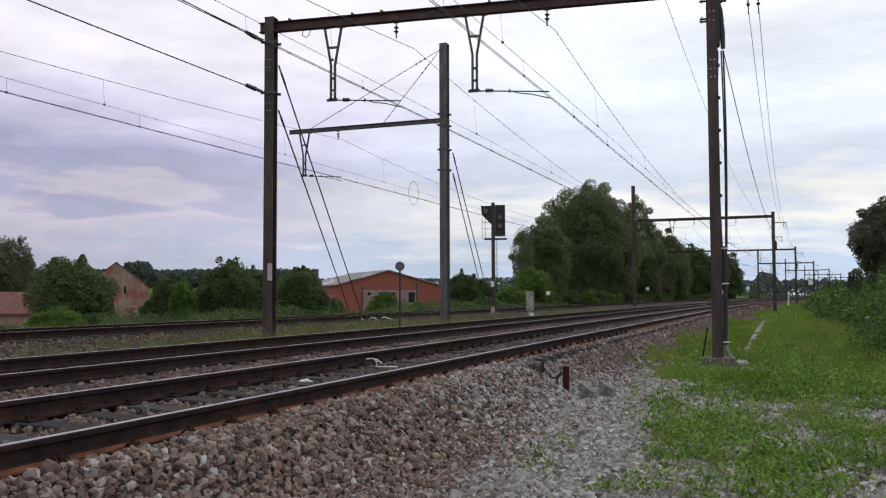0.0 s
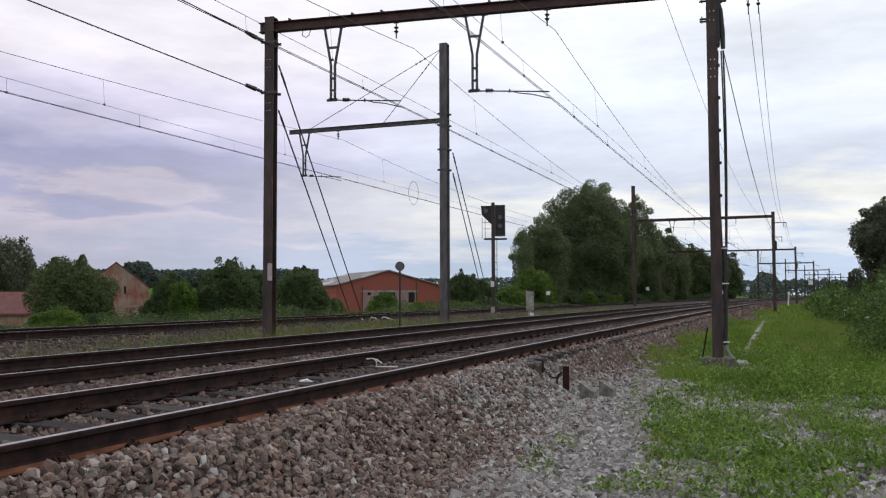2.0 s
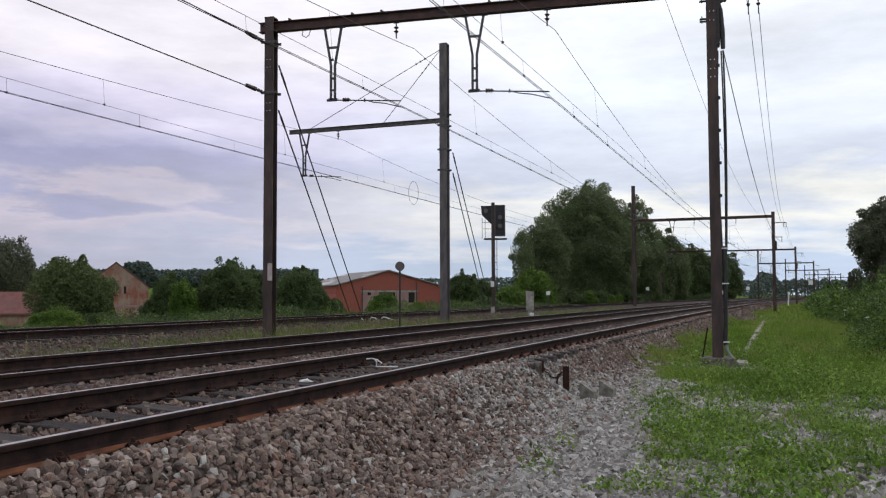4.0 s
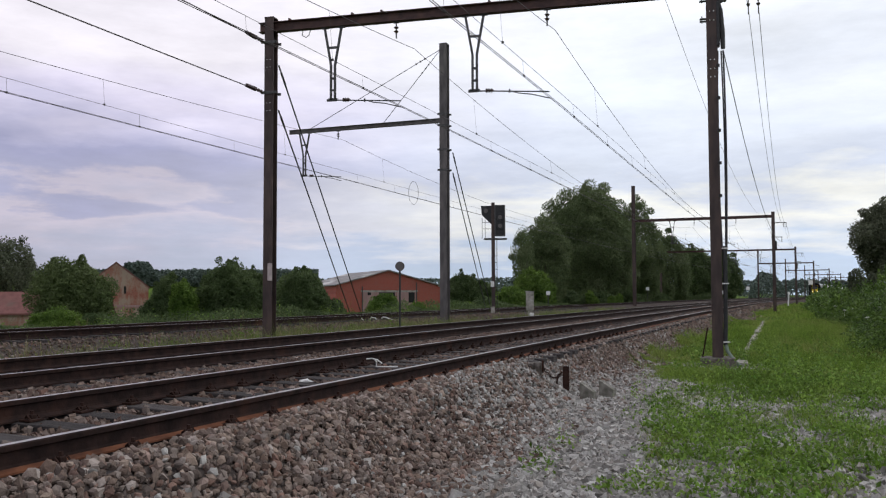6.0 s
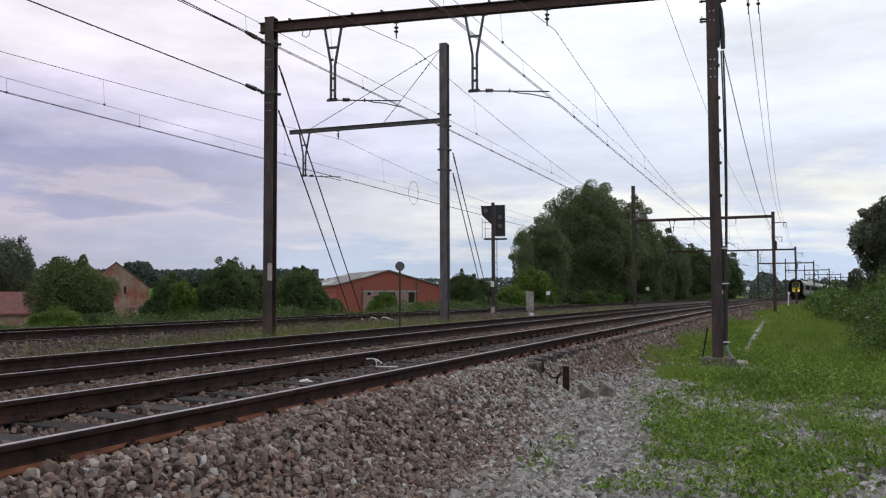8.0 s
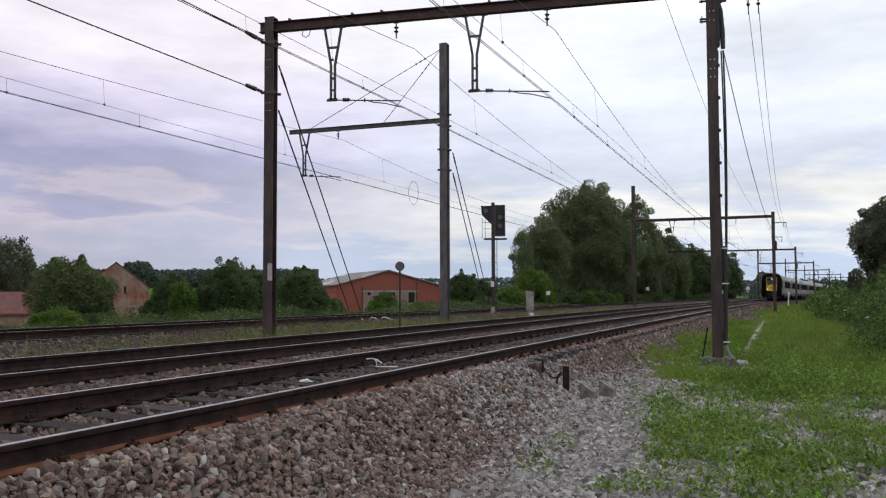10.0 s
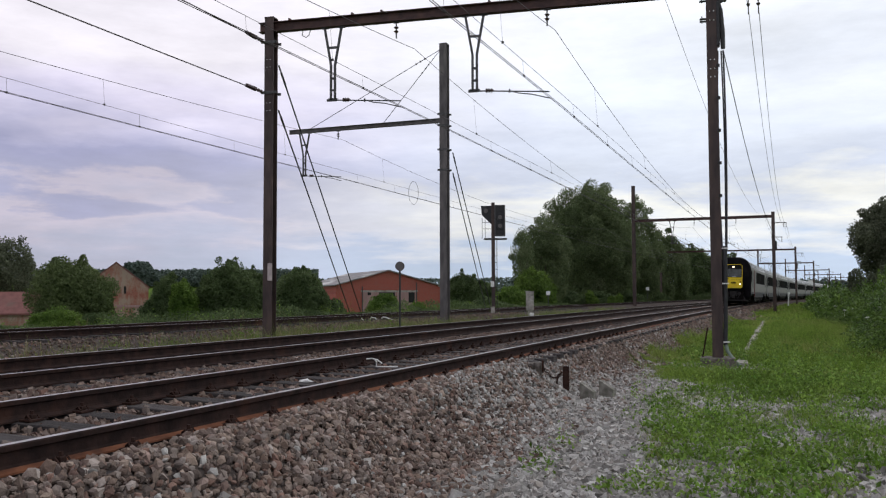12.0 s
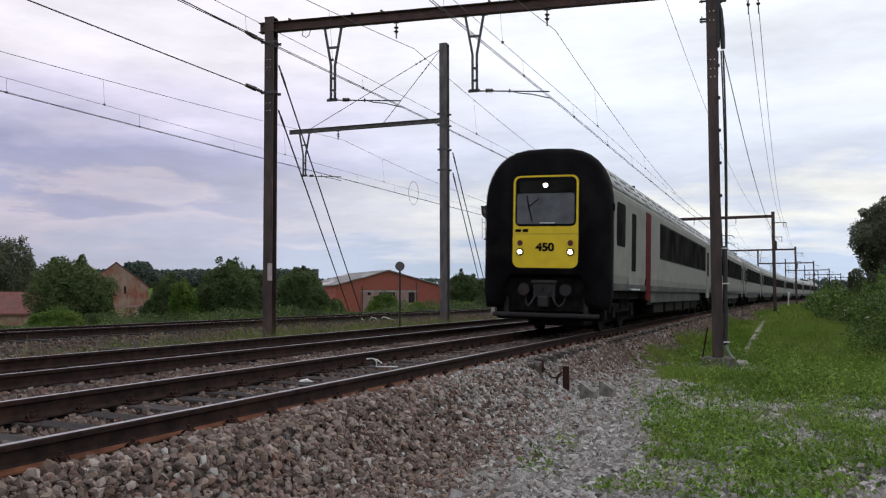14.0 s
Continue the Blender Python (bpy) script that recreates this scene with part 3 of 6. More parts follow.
    sweep(bm, [(L_ + 0.23, -0.06, 1.95), (L_ + 0.235, -0.06, 1.3), (L_ + 0.225, -0.06, 0.3), (L_ + 0.21, -0.06, -0.22), (L_ + 0.22, -0.06, -0.3)], [0.06, 0.05, 0.047, 0.05, 0.045], 8)
    part("cable_sleeve", bm, M_CABLE, p, "black cable sleeve strapped to the mast")
    bm = bmesh.new()
    sweep(bm, [(L_ + 0.215, -0.06, -0.26), (L_ + 0.25, -0.1, -0.42), (L_ + 0.36, -0.16, -0.6), (L_ + 0.52, -0.22, -0.76), (L_ + 0.6, -0.24, -0.86)], 0.04, 8)
    part("cable_duct", bm, material("grey_green_plastic_duct", [(0.12, 0.16, 0.13), (0.2, 0.25, 0.2)], 8, rough=0.6), p, "grey-green plastic cable duct")
    for z in (6.1, 5.35, 4.6, 3.85, 3.1):
        bm = bmesh.new()
        box(bm, (L_ + 0.12, -0.16, z - 0.03), (L_ + 0.20, -0.06, z + 0.03))
        part("cable_cleat", bm, M_CABLE, p)
    for z in (1.1, 1.9, -0.22):
        bm = bmesh.new()
        box(bm, (L_ + 0.165, -0.125, z - 0.013), (L_ + 0.31, -0.10, z + 0.013))
        part("strap", bm, M_WHITE, p, "pale metal cable strap")
    bm = bmesh.new()
    i_beam(bm, (L_ - 0.1, 0.1, 8.3), (L_ + 1.38, 0.1, 8.3), 0.06, 0.08)
    feeder_arm = part("feeder_arm", bm, M_GALV, p)
    for x in (0.82, 1.04):
        bm = bmesh.new()
        insulator(bm, (L_ + 0.045 + x, 0.1, 8.28), (L_ + 0.045 + x, 0.1, 7.30), 3, 0.05)
        part("insulator", bm, M_INSUL, feeder_arm)
    # a thin rod on the track side of the foundation
    bm = bmesh.new()
    rod(bm, (L_ - 0.32, 0.0, -0.75), (L_ - 0.17, -0.02, 0.1), 0.018, 6)
    part("earth_rod", bm, M_CLIP, p)
    return p


first_portal()


def far_portal(s, left=-9.3, right=3.2, tall=11.3, middle=None):
    m, length = place_by_points(s, left, s, right)
    p = thing("catenary_portal", m, "distant brown steel catenary portal across the tracks", "catenary portal", "portals along the line")
    mast(p, 0.0, -2.4 if left < -13 else -0.5, tall, M_MAST, 0.3)
    mast(p, length, -0.75, 8.35, M_MAST, 0.28)
    if middle is not None:
        mast(p, middle - left, -0.5, 8.2, M_MAST, 0.28)
    bm = bmesh.new()
    i_beam(bm, (0, 0, 7.94), (length + 0.1, 0, 7.94), 0.2, 0.26)
    part("beam", bm, M_BEAM, p)
    for x, xa in ((TRACK_2 - 2.0, TRACK_2 - 0.1), (-2.0, -0.1)):
        hanger(p, x - left, 7.81, 5.74)
        registration_arm(p, x - left, xa - left, 5.62)
    for d in (TRACK_2, 0.0):
        hook(p, d - left, 7.81, 7.30)
    for z, w in ((6.05, 0.75), (7.35, 1.1)):
        bm = bmesh.new()
        i_beam(bm, (length - 0.2, 0.0, z), (length + w, 0.0, z), 0.05, 0.07)
        fa = part("feeder_arm", bm, M_GALV, p)
    for x, z in ((0.9, 7.35), (1.1, 7.35), (0.7, 6.05)):
        bm = bmesh.new()
        insulator(bm, (length + x, 0, z), (length + x, 0, z - 0.45), 3, 0.06)
        part("insulator", bm, M_INSUL, fa)
    bm = bmesh.new()
    rod(bm, (length + 0.2, -0.05, 4.9), (length + 0.2, -0.05, 5.7), 0.09, 8)
    part("cable_head", bm, M_CABLE, p)
    return p


PORTALS = [-51.6, 12.1] + [77.0 + 63.73 * k for k in range(8)]
for k, s in enumerate(PORTALS[2:]):
    if k == 1:
        far_portal(s, -17.5, 3.2, 8.6, -8.7)
    else:
        far_portal(s, -9.3 if k < 2 else -8.4, 3.2, 11.3)


def third_track_mast():
    s = 23.6
    m, length = place_by_points(s, -14.3, s, -7.42)
    p = thing("catenary_mast", m, "single grey steel mast with a stayed cantilever beam", "catenary mast")
    x = length
    mast(p, x, -0.4, 10.75, M_GREYMAST, 0.30)
    bm = bmesh.new()
    i_beam(bm, (-0.1, 0, 7.72), (x, 0, 7.72), 0.14, 0.17)
    part("cantilever_beam", bm, M_GREYMAST, p)
    hanger(p, 0.62, 7.64, 5.85)
    registration_arm(p, 0.62, 2.35, 5.75)
    hook(p, 2.2, 7.64, 7.25)
    for x1 in (4.25, 0.9):
        bm = bmesh.new()
        rod(bm, (x - 0.15, 0, 10.55), (x1, 0, 7.80), 0.014, 6)
        st = part("stay", bm, M_GALV, p)
        bm = bmesh.new()
        a, b = Vector((x - 0.15, 0, 10.55)), Vector((x1, 0, 7.80))
        f = 0.6 / (b - a).length
        insulator(bm, a.lerp(b, f), a.lerp(b, f * 2.2), 3, 0.05)
        part("insulator", bm, M_INSUL, st)
    for z in (7.95, 7.5, 6.55, 5.75):
        collar(p, x, z, 0.34)
    plinth(p, x, -0.6, -0.27, 0.34)


third_track_mast()


def wire_thing(name, pts_list, label, radii, mats, names, category="overhead wire"):
    t = thing(name, Matrix(), label, category, "overhead wires")
    for pts, r, mt, nm in zip(pts_list, radii, mats, names):
        bm = bmesh.new()
        sweep(bm, pts, r, 5)
        part(nm, bm, mt, t)
    return t


def contact_line(offset, portals, zh, sag, zc, zaux, label):
    """A messenger that sags between the portals, a level auxiliary wire under it, and two contact wires."""
    t = thing("contact_line", Matrix(), label, "overhead wire", "overhead wires")
    mes, aux, con, drops, short = [], [], [], [], []
    for k, (a, b) in enumerate(zip(portals, portals[1:])):
        n = 54 if k < 3 else 10
        sw = 0.16 if k % 2 else -0.16

        def at(u, part_of, z):
            x, y = along(a + (b - a) * u, offset + sw * (1 - 2 * u) * part_of)
            return (float(x), float(y), z)

        for i in range(n + (b == portals[-1])):
            u = i / n
            mes.append(at(u, 0.2, zh - sag * 4 * u * (1 - u)))
            aux.append(at(u, 0.8, zaux))
            con.append(at(u, 1.0, zc))
        for i in range(7):
            u = (i + 0.5) / 7
            drops.append((at(u, 0.8, zaux), at(u, 0.2, zh - sag * 4 * u * (1 - u))))
        for i in range(14):
            u = (i + 0.3) / 14
            short.append((at(u, 1.0, zc), at(u, 0.8, zaux)))
    bm = bmesh.new()
    sweep(bm, mes, 0.0075, 5)
    part("messenger_wire", bm, M_WIRE, t)
    bm = bmesh.new()
    sweep(bm, aux, 0.0055, 5)
    part("auxiliary_wire", bm, M_WIRE, t)
    for q in (-0.016, 0.016):
        bm = bmesh.new()
        sweep(bm, [(x + q, y, z + (0.012 if q > 0 else 0)) for x, y, z in con], 0.0075, 5)
        part("contact_wire", bm, M_WIRE, t)
    for a, b in drops[:28] + short[:56]:
        bm = bmesh.new()
        sweep(bm, [a, b], 0.0035, 4)
        box(bm, (a[0] - 0.022, a[1] - 0.022, a[2] - 0.012), (a[0] + 0.022, a[1] + 0.022, a[2] + 0.03))
        part("dropper", bm, M_WIRE, t)
    return t


contact_line(-0.12, PORTALS, 7.25, 1.50, 5.38, 5.72, "messenger and twin contact wires over the nearer track")
contact_line(TRACK_2 - 0.12, PORTALS, 7.18, 1.40, 5.45, 5.75, "messenger and twin contact wires over the middle track")
third = contact_line(TRACK_3 - 0.9, [-40, 23.6, 77.0, 140.7, 204.5, 268], 7.25, 0.9, 5.60, 5.95, "messenger and contact wires over the third track")
bm = bmesh.new()
_x, _y = (float(v) for v in along(31.0, TRACK_3 - 0.9))
sweep(bm, [(_x + 0.24 * math.cos(a), _y, 5.85 + 0.56 * math.sin(a)) for a in np.linspace(0, math.tau, 21)], 0.009, 5)
part("jumper_loop", bm, M_WIRE, third, "hanging loop of jumper cable")


def feeders():
    for d0, z0, d1, z1 in ((4.33, 7.30, 4.18, 6.90), (4.55, 7.30, 4.38, 6.90)):
        pts = []
        for a, b, za, zb, da, db in ((-51.6, 12.5, z0, z0, d0, d0), (12.5, 77.0, z0, z1, d0, d1), (77.0, 140.7, z1, z1, d1, d1), (140.7, 204.5, z1, z1, d1, d1), (204.5, 400.0, z1, z1, d1, d1)):
            for i in range(13):
                u = i / 12
                x, y = along(a + (b - a) * u, da + (db - da) * u)
                pts.append((float(x), float(y), za + (zb - za) * u - 0.9 * 4 * u * (1 - u)))
        wire_thing("feeder_wire", [pts], "thin feeder wire strung from mast to mast", [0.0075], [M_WIRE], ["conductor"])
    # an earth wire hung from the beams
    pts = []
    for a, b in zip(PORTALS, PORTALS[1:4]):
        for i in range(20):
            u = i / 20
            x, y = along(a + (b - a) * u, 2.5)
            pts.append((float(x), float(y), 7.76 - 0.92 * 4 * u * (1 - u)))
    wire_thing("earth_wire", [pts], "thin earth wire hung from portal to portal", [0.006], [M_WIRE], ["conductor"])
    # two cables from the cable head to the next mast
    for q, z1 in ((3.95, 5.6), (4.05, 5.6)):
        pts = []
        for i in range(15):
            u = i / 14
            x, y = along(12.5 + 64.4 * u, 3.76 + (q - 3.76) * u)
            pts.append((float(x), float(y), 6.45 + (z1 - 6.45) * u - (1.0 + (q - 3.95) * 1.5) * 4 * u * (1 - u)))
        wire_thing("feeder_wire", [pts], "sagging black feeder cable between two masts", [0.012], [M_CABLE], ["conductor"])


feeders()


def anchor_wires():
    """Tensioned ends tied to the portal's mast, and the stays that hold the mast back."""
    m, _ = place_by_points(11.33, -7.57, 12.51, 3.51)
    for z, dd in ((7.52, 3.1), (6.18, 2.0)):
        a = m @ Vector((-0.12, -0.12, z))
        x, y = along(-45.0, -7.57 + dd)
        b = Vector((float(x), float(y), z + 0.1))
        bm = bmesh.new()
        sweep(bm, [a.lerp(b, f) - Vector((0, 0, 1.0 * 4 * f * (1 - f) * 0.25)) for f in np.linspace(0, 1, 14)], 0.015, 6)
        t = thing("anchor_wire", Matrix(), "tensioned catenary anchor wire tied to the steel mast", "anchor wire", "anchor wires")
        part("wire", bm, M_WIRE, t)
        bm = bmesh.new()
        f0 = 0.5 / (b - a).length
        rod(bm, a.lerp(b, f0 * 0.95), a.lerp(b, f0 * 1.8), 0.06, 10, 0.05)
        insulator(bm, a.lerp(b, f0 * 0.2), a.lerp(b, f0 * 0.9), 2, 0.05)
        part("insulator", bm, M_INSUL, t, "dark ribbed strain insulator")
    for z, end in ((6.95, (30.9, -14.6)), (5.75, (30.3, -14.9))):
        a = m @ Vector((0.15, 0.15, z))
        x, y = along(*end)
        guy(a, Vector((float(x), float(y), -0.25)))
    p = spot(23.6, -7.3)
    for z, end in ((6.45, (44.0, -12.3)), (5.65, (43.6, -12.5))):
        x, y = along(*end)
        guy(p @ Vector((0.15, 0.2, z)), Vector((float(x), float(y), -0.2)))


def guy(a, b):
    t = thing("guy_rod", Matrix(), "dark steel stay rod from mast to ground anchor", "stay rod", "mast stays")
    bm = bmesh.new()
    rod(bm, a, b, 0.022, 8)
    part("rod", bm, M_CABLE, t)
    bm = bmesh.new()
    d = (b - a).normalized()
    rod(bm, a + d * 0.35, a + d * 0.95, 0.030, 8)
    part("turnbuckle", bm, M_CABLE, t)


anchor_wires()

# ---------------------------------------------------------------- signals and signs


def signal():
    t = thing("railway_signal", spot(37.0, -9.86, -0.15, 20) @ Matrix.Diagonal((1.18, 1.18, 1.18, 1)), "two-lens dark railway colour light signal on a steel post", "railway signal")
    bm = bmesh.new()
    i_beam(bm, (0, 0, 0), (0, 0, 5.1), 0.16, 0.2, (0, 1, 0), 0.02)
    part("post", bm, M_MAST, t)
    bm = bmesh.new()
    box(bm, (0.06, -0.12, 3.55), (0.55, 0.02, 4.98), bevel=0.03)
    head = part("signal_head", bm, M_CABLE, t, "black signal backboard")
    bm = bmesh.new()
    for a, b in (((0.06, -0.16, 3.55), (0.55, -0.12, 3.60)), ((0.06, -0.16, 4.93), (0.55, -0.12, 4.98)), ((0.06, -0.16, 3.55), (0.11, -0.12, 4.98)), ((0.50, -0.16, 3.55), (0.55, -0.12, 4.98))):
        box(bm, a, b)
    part("rim", bm, M_GALV, head)
    for z, r in ((4.42, 0.12), (4.02, 0.12)):
        bm = bmesh.new()
        rod(bm, (0.31, -0.12, z), (0.31, -0.20, z), r + 0.02, 14)
        h = part("lens", bm, M_CABLE, head)
        bm = bmesh.new()
        rod(bm, (0.31, -0.19, z), (0.31, -0.206, z), r * 0.8, 14)
        part("glass", bm, M_GREYMAST, h)
    bm = bmesh.new()
    v = [bm.verts.new(p) for p in ((-0.55, -0.06, 4.95), (-0.08, -0.06, 4.95), (-0.08, -0.06, 4.1), (-0.18, -0.06, 4.2), (-0.52, -0.06, 4.55))]
    f = bm.faces.new(v)
    r = bmesh.ops.extrude_face_region(bm, geom=[f])
    bmesh.ops.translate(bm, vec=(0, 0.06, 0), verts=[e for e in r["geom"] if isinstance(e, bmesh.types.BMVert)])
    bmesh.ops.recalc_face_normals(bm, faces=bm.faces)
    wing = part("chevron_board", bm, M_CABLE, t)
    bm = bmesh.new()
    rod(bm, (-0.33, -0.06, 4.72), (-0.33, -0.1, 4.72), 0.1, 14)
    part("lens", bm, M_GREYMAST, wing)
    bm = bmesh.new()
    box(bm, (-0.42, -0.15, 3.42), (0.62, 0.5, 3.47))
    plat = part("platform", bm, M_GALV, t)
    bm = bmesh.new()
    for x in (-0.5, -0.36):
        rod(bm, (x, 0, 3.45), (x, 0, 4.4), 0.012, 5)
    for z in (3.9, 4.2):
        rod(bm, (-0.5, 0, z), (-0.1, 0, z), 0.012, 5)
    part("guard_rail", bm, M_GALV, plat)
    bm = bmesh.new()
    for k in range(9):
        z = 0.5 + k * 0.31
        rod(bm, (0.06, 0.1, z), (0.20, 0.1, z), 0.012, 5)
    rod(bm, (0.17, 0.1, 0.3), (0.17, 0.1, 3.4), 0.014, 5)
    part("ladder", bm, M_CABLE, t)
    bm = bmesh.new()
    box(bm, (-0.13, -0.135, 1.25), (0.03, -0.12, 1.5))
    part("plate", bm, M_WHITE, t, "small white plate")
    bm = bmesh.new()
    box(bm, (-0.12, -0.16, 0), (0.05, -0.10, 0.35), bevel=0.01)
    part("foot_box", bm, M_CONCRETE, t)


signal()


def disc_sign():
    t = thing("round_sign", spot(17.6, -6.65, -0.4, 22), "round sign seen from behind on a dark post", "sign")
    bm = bmesh.new()
    rod(bm, (0, 0, 0), (0, 0, 2.07), 0.03, 10)
    part("post", bm, M_CABLE, t)
    bm = bmesh.new()
    rod(bm, (0, -0.035, 2.20), (0, -0.055, 2.20), 0.15, 24)
    d = part("disc", bm, M_GREYMAST, t, "weathered grey round sign plate")
    bm = bmesh.new()
    bmesh.ops.create_cone(bm, cap_ends=False, segments=24, radius1=0.152, radius2=0.152, depth=0.03, matrix=Matrix.Translation((0, -0.045, 2.20)) @ Matrix.Rotation(math.pi / 2, 4, "X"))
    part("rim", bm, M_CABLE, d)


disc_sign()


def cabinet():
    t = thing("relay_cabinet", spot(37.4, -7.95, -0.2, 15) @ Matrix.Diagonal((0.95, 0.95, 0.95, 1)), "grey concrete trackside relay cabinet on a foot", "cabinet")
    bm = bmesh.new()
    box(bm, (-0.22, -0.2, 0.28), (0.22, 0.2, 1.3), bevel=0.02)
    b = part("body", bm, M_CONCRETE, t)
    bm = bmesh.new()
    box(bm, (-0.25, -0.23, 1.3), (0.25, 0.23, 1.36), bevel=0.015)
    part("lid", bm, M_CONCRETE, b)
    bm = bmesh.new()
    box(bm, (-0.17, -0.215, 0.36), (0.17, -0.2, 1.2), bevel=0.004)
    part("door", bm, M_CONCRETE, b)
    bm = bmesh.new()
    box(bm, (-0.14, -0.12, -0.2), (0.14, 0.12, 0.28))
    part("foot", bm, M_CONCRETE, t)
    w = thing("white_marker_block", spot(36.0, -7.45, -0.3, 10), "small white painted block beside the track", "marker")
    bm = bmesh.new()
    box(bm, (-0.11, -0.11, 0), (0.11, 0.11, 0.26), bevel=0.03)
    part("block", bm, M_WHITE, w)


cabinet()


def post_sign(s, d, z0, h, w, label, plate=True, lean=0.0, thick=0.03):
    t = thing("trackside_marker", spot(s, d, z0, 20) @ pose(0, 0, 0, 0, lean, 0), label, "marker post", "trackside markers")
    bm = bmesh.new()
    rod(bm, (0, 0, 0), (0, 0, h), thick, 8)
    part("post", bm, M_WHITE if not plate or thick > 0.05 else M_GALV, t)
    if plate:
        bm = bmesh.new()
        box(bm, (-w, -0.05, h - w), (w, -0.03, h + w), bevel=0.012)
        part("plate", bm, M_WHITE, t)


post_sign(62.0, -13.6, -0.3, 1.35, 0.16, "small white round-edged marker on a thin post")
post_sign(108.0, -13.5, -0.4, 2.1, 0.2, "narrow white marker beside the wood")
post_sign(125.0, 2.7, -0.9, 2.0, 0.16, "leaning white post with a small cap beside the track", True, 4.0, 0.09)
post_sign(190.0, -9.0, -0.3, 2.6, 0.35, "white marker board on the far bank")
post_sign(150.0, -9.0, -0.3, 1.6, 0.3, "pale marker board on a low post")
post_sign(175.0, 4.0, -0.8, 4.0, 0.4, "tall narrow white board beside the line")

# ---------------------------------------------------------------- buildings


def gable_house(name, m, w, depth, eave, ridge, wall_mat, roof_mat, label, category, overhang=0.25):
    """A gabled building: x across the gable, y backwards, base at z = 0, walls 0.3 thick."""
    t = thing(name, m, label, category)
    h = w / 2
    for y0 in (0.0, depth - 0.3):
        bm = bmesh.new()
        extrude_profile(bm, [(-h, 0), (h, 0), (h, eave), (0, ridge), (-h, eave)], y0, y0 + 0.3)
        bmesh.ops.recalc_face_normals(bm, faces=bm.faces)
        part("gable_wall", bm, wall_mat, t)
    for q in (-1, 1):
        bm = bmesh.new()
        lo, hi = sorted((q * (h - 0.3), q * (h - 0.002)))
        box(bm, (lo, 0.3, 0), (hi, depth - 0.3, eave - 0.05))
        part("side_wall", bm, wall_mat, t)
        bm = bmesh.new()
        sl = (ridge - eave) / h
        e = h + overhang
        extrude_profile(bm, [(0, ridge + 0.01), (q * e, ridge + 0.01 - sl * e), (q * e, ridge + 0.16 - sl * e), (0, ridge + 0.16)], -overhang, depth + overhang)
        bmesh.ops.recalc_face_normals(bm, faces=bm.faces)
        part("roof", bm, roof_mat, t)
    return t


def brick_material(name, a, b, mortar, scale, stain=None):
    m = material(name, [a, b], 1.5, rough=0.9)
    nt = m.node_tree
    N, L = nt.nodes.new, nt.links.new
    tc, mp, br = N("ShaderNodeTexCoord"), N("ShaderNodeMapping"), N("ShaderNodeTexBrick")
    mp.inputs["Rotation"].default_value = (radians(90), 0, 0)
    L(tc.outputs["Object"], mp.inputs[0])
    L(mp.outputs[0], br.inputs["Vector"])
    br.inputs["Scale"].default_value = scale
    br.inputs["Color1"].default_value, br.inputs["Color2"].default_value, br.inputs["Mortar"].default_value = (*a, 1), (*b, 1), (*mortar, 1)
    br.inputs["Mortar Size"].default_value = 0.02
    col = br.outputs[0]
    if stain:
        n, q, mx = N("ShaderNodeTexNoise"), N("ShaderNodeMapRange"), N("ShaderNodeMixRGB")
        streak = N("ShaderNodeMapping")
        streak.inputs["Scale"].default_value = (1.0, 1.0, 0.55)
        L(tc.outputs["Object"], streak.inputs[0])
        n.inputs["Scale"].default_value, n.inputs["Detail"].default_value, n.inputs["Roughness"].default_value = 0.8, 8, 0.68
        L(streak.outputs[0], n.inputs["Vector"])
        q.inputs["From Min"].default_value, q.inputs["From Max"].default_value = 0.41, 0.56
        L(n.outputs["Fac"], q.inputs["Value"])
        L(q.outputs[0], mx.inputs[0])
        L(col, mx.inputs[1])
        mx.inputs[2].default_value = (*stain, 1)
        col = mx.outputs[0]
    L(col, nt.nodes["Principled BSDF"].inputs["Base Color"])
    return m


M_BRICK = brick_material("red_barn_brick", (0.27, 0.062, 0.046), (0.34, 0.090, 0.066), (0.24, 0.13, 0.10), 4.0)
M_OLDBRICK = brick_material("old_brick_under_peeling_plaster", (0.24, 0.075, 0.05), (0.30, 0.115, 0.08), (0.22, 0.12, 0.09), 4.0, (0.31, 0.235, 0.185))
M_CORRUGATED = material("grey_corrugated_roof", [(0.16, 0.15, 0.15), (0.25, 0.24, 0.24)], 1.2, rough=0.8, stain=(0.48, 0.47, 0.46), stain_scale=0.25, stain_range=(0.52, 0.6), stretch=(1, 0.3, 1))
M_TILES = material("dull_red_roof_tiles", [(0.13, 0.055, 0.050), (0.19, 0.08, 0.07)], 2.5, rough=0.85, bump=0.4, stain=(0.12, 0.08, 0.065), stain_scale=0.6)
M_PINK = material("faded_pink_door_boards", [(0.27, 0.165, 0.16), (0.34, 0.22, 0.21)], 1.5, rough=0.8, stretch=(4, 4, 0.3))
# near-black colour standing in for unlit space behind openings
M_DARK = material("painted_interior_shade", [(0.01, 0.01, 0.01), (0.02, 0.02, 0.02)], 2, rough=0.9)


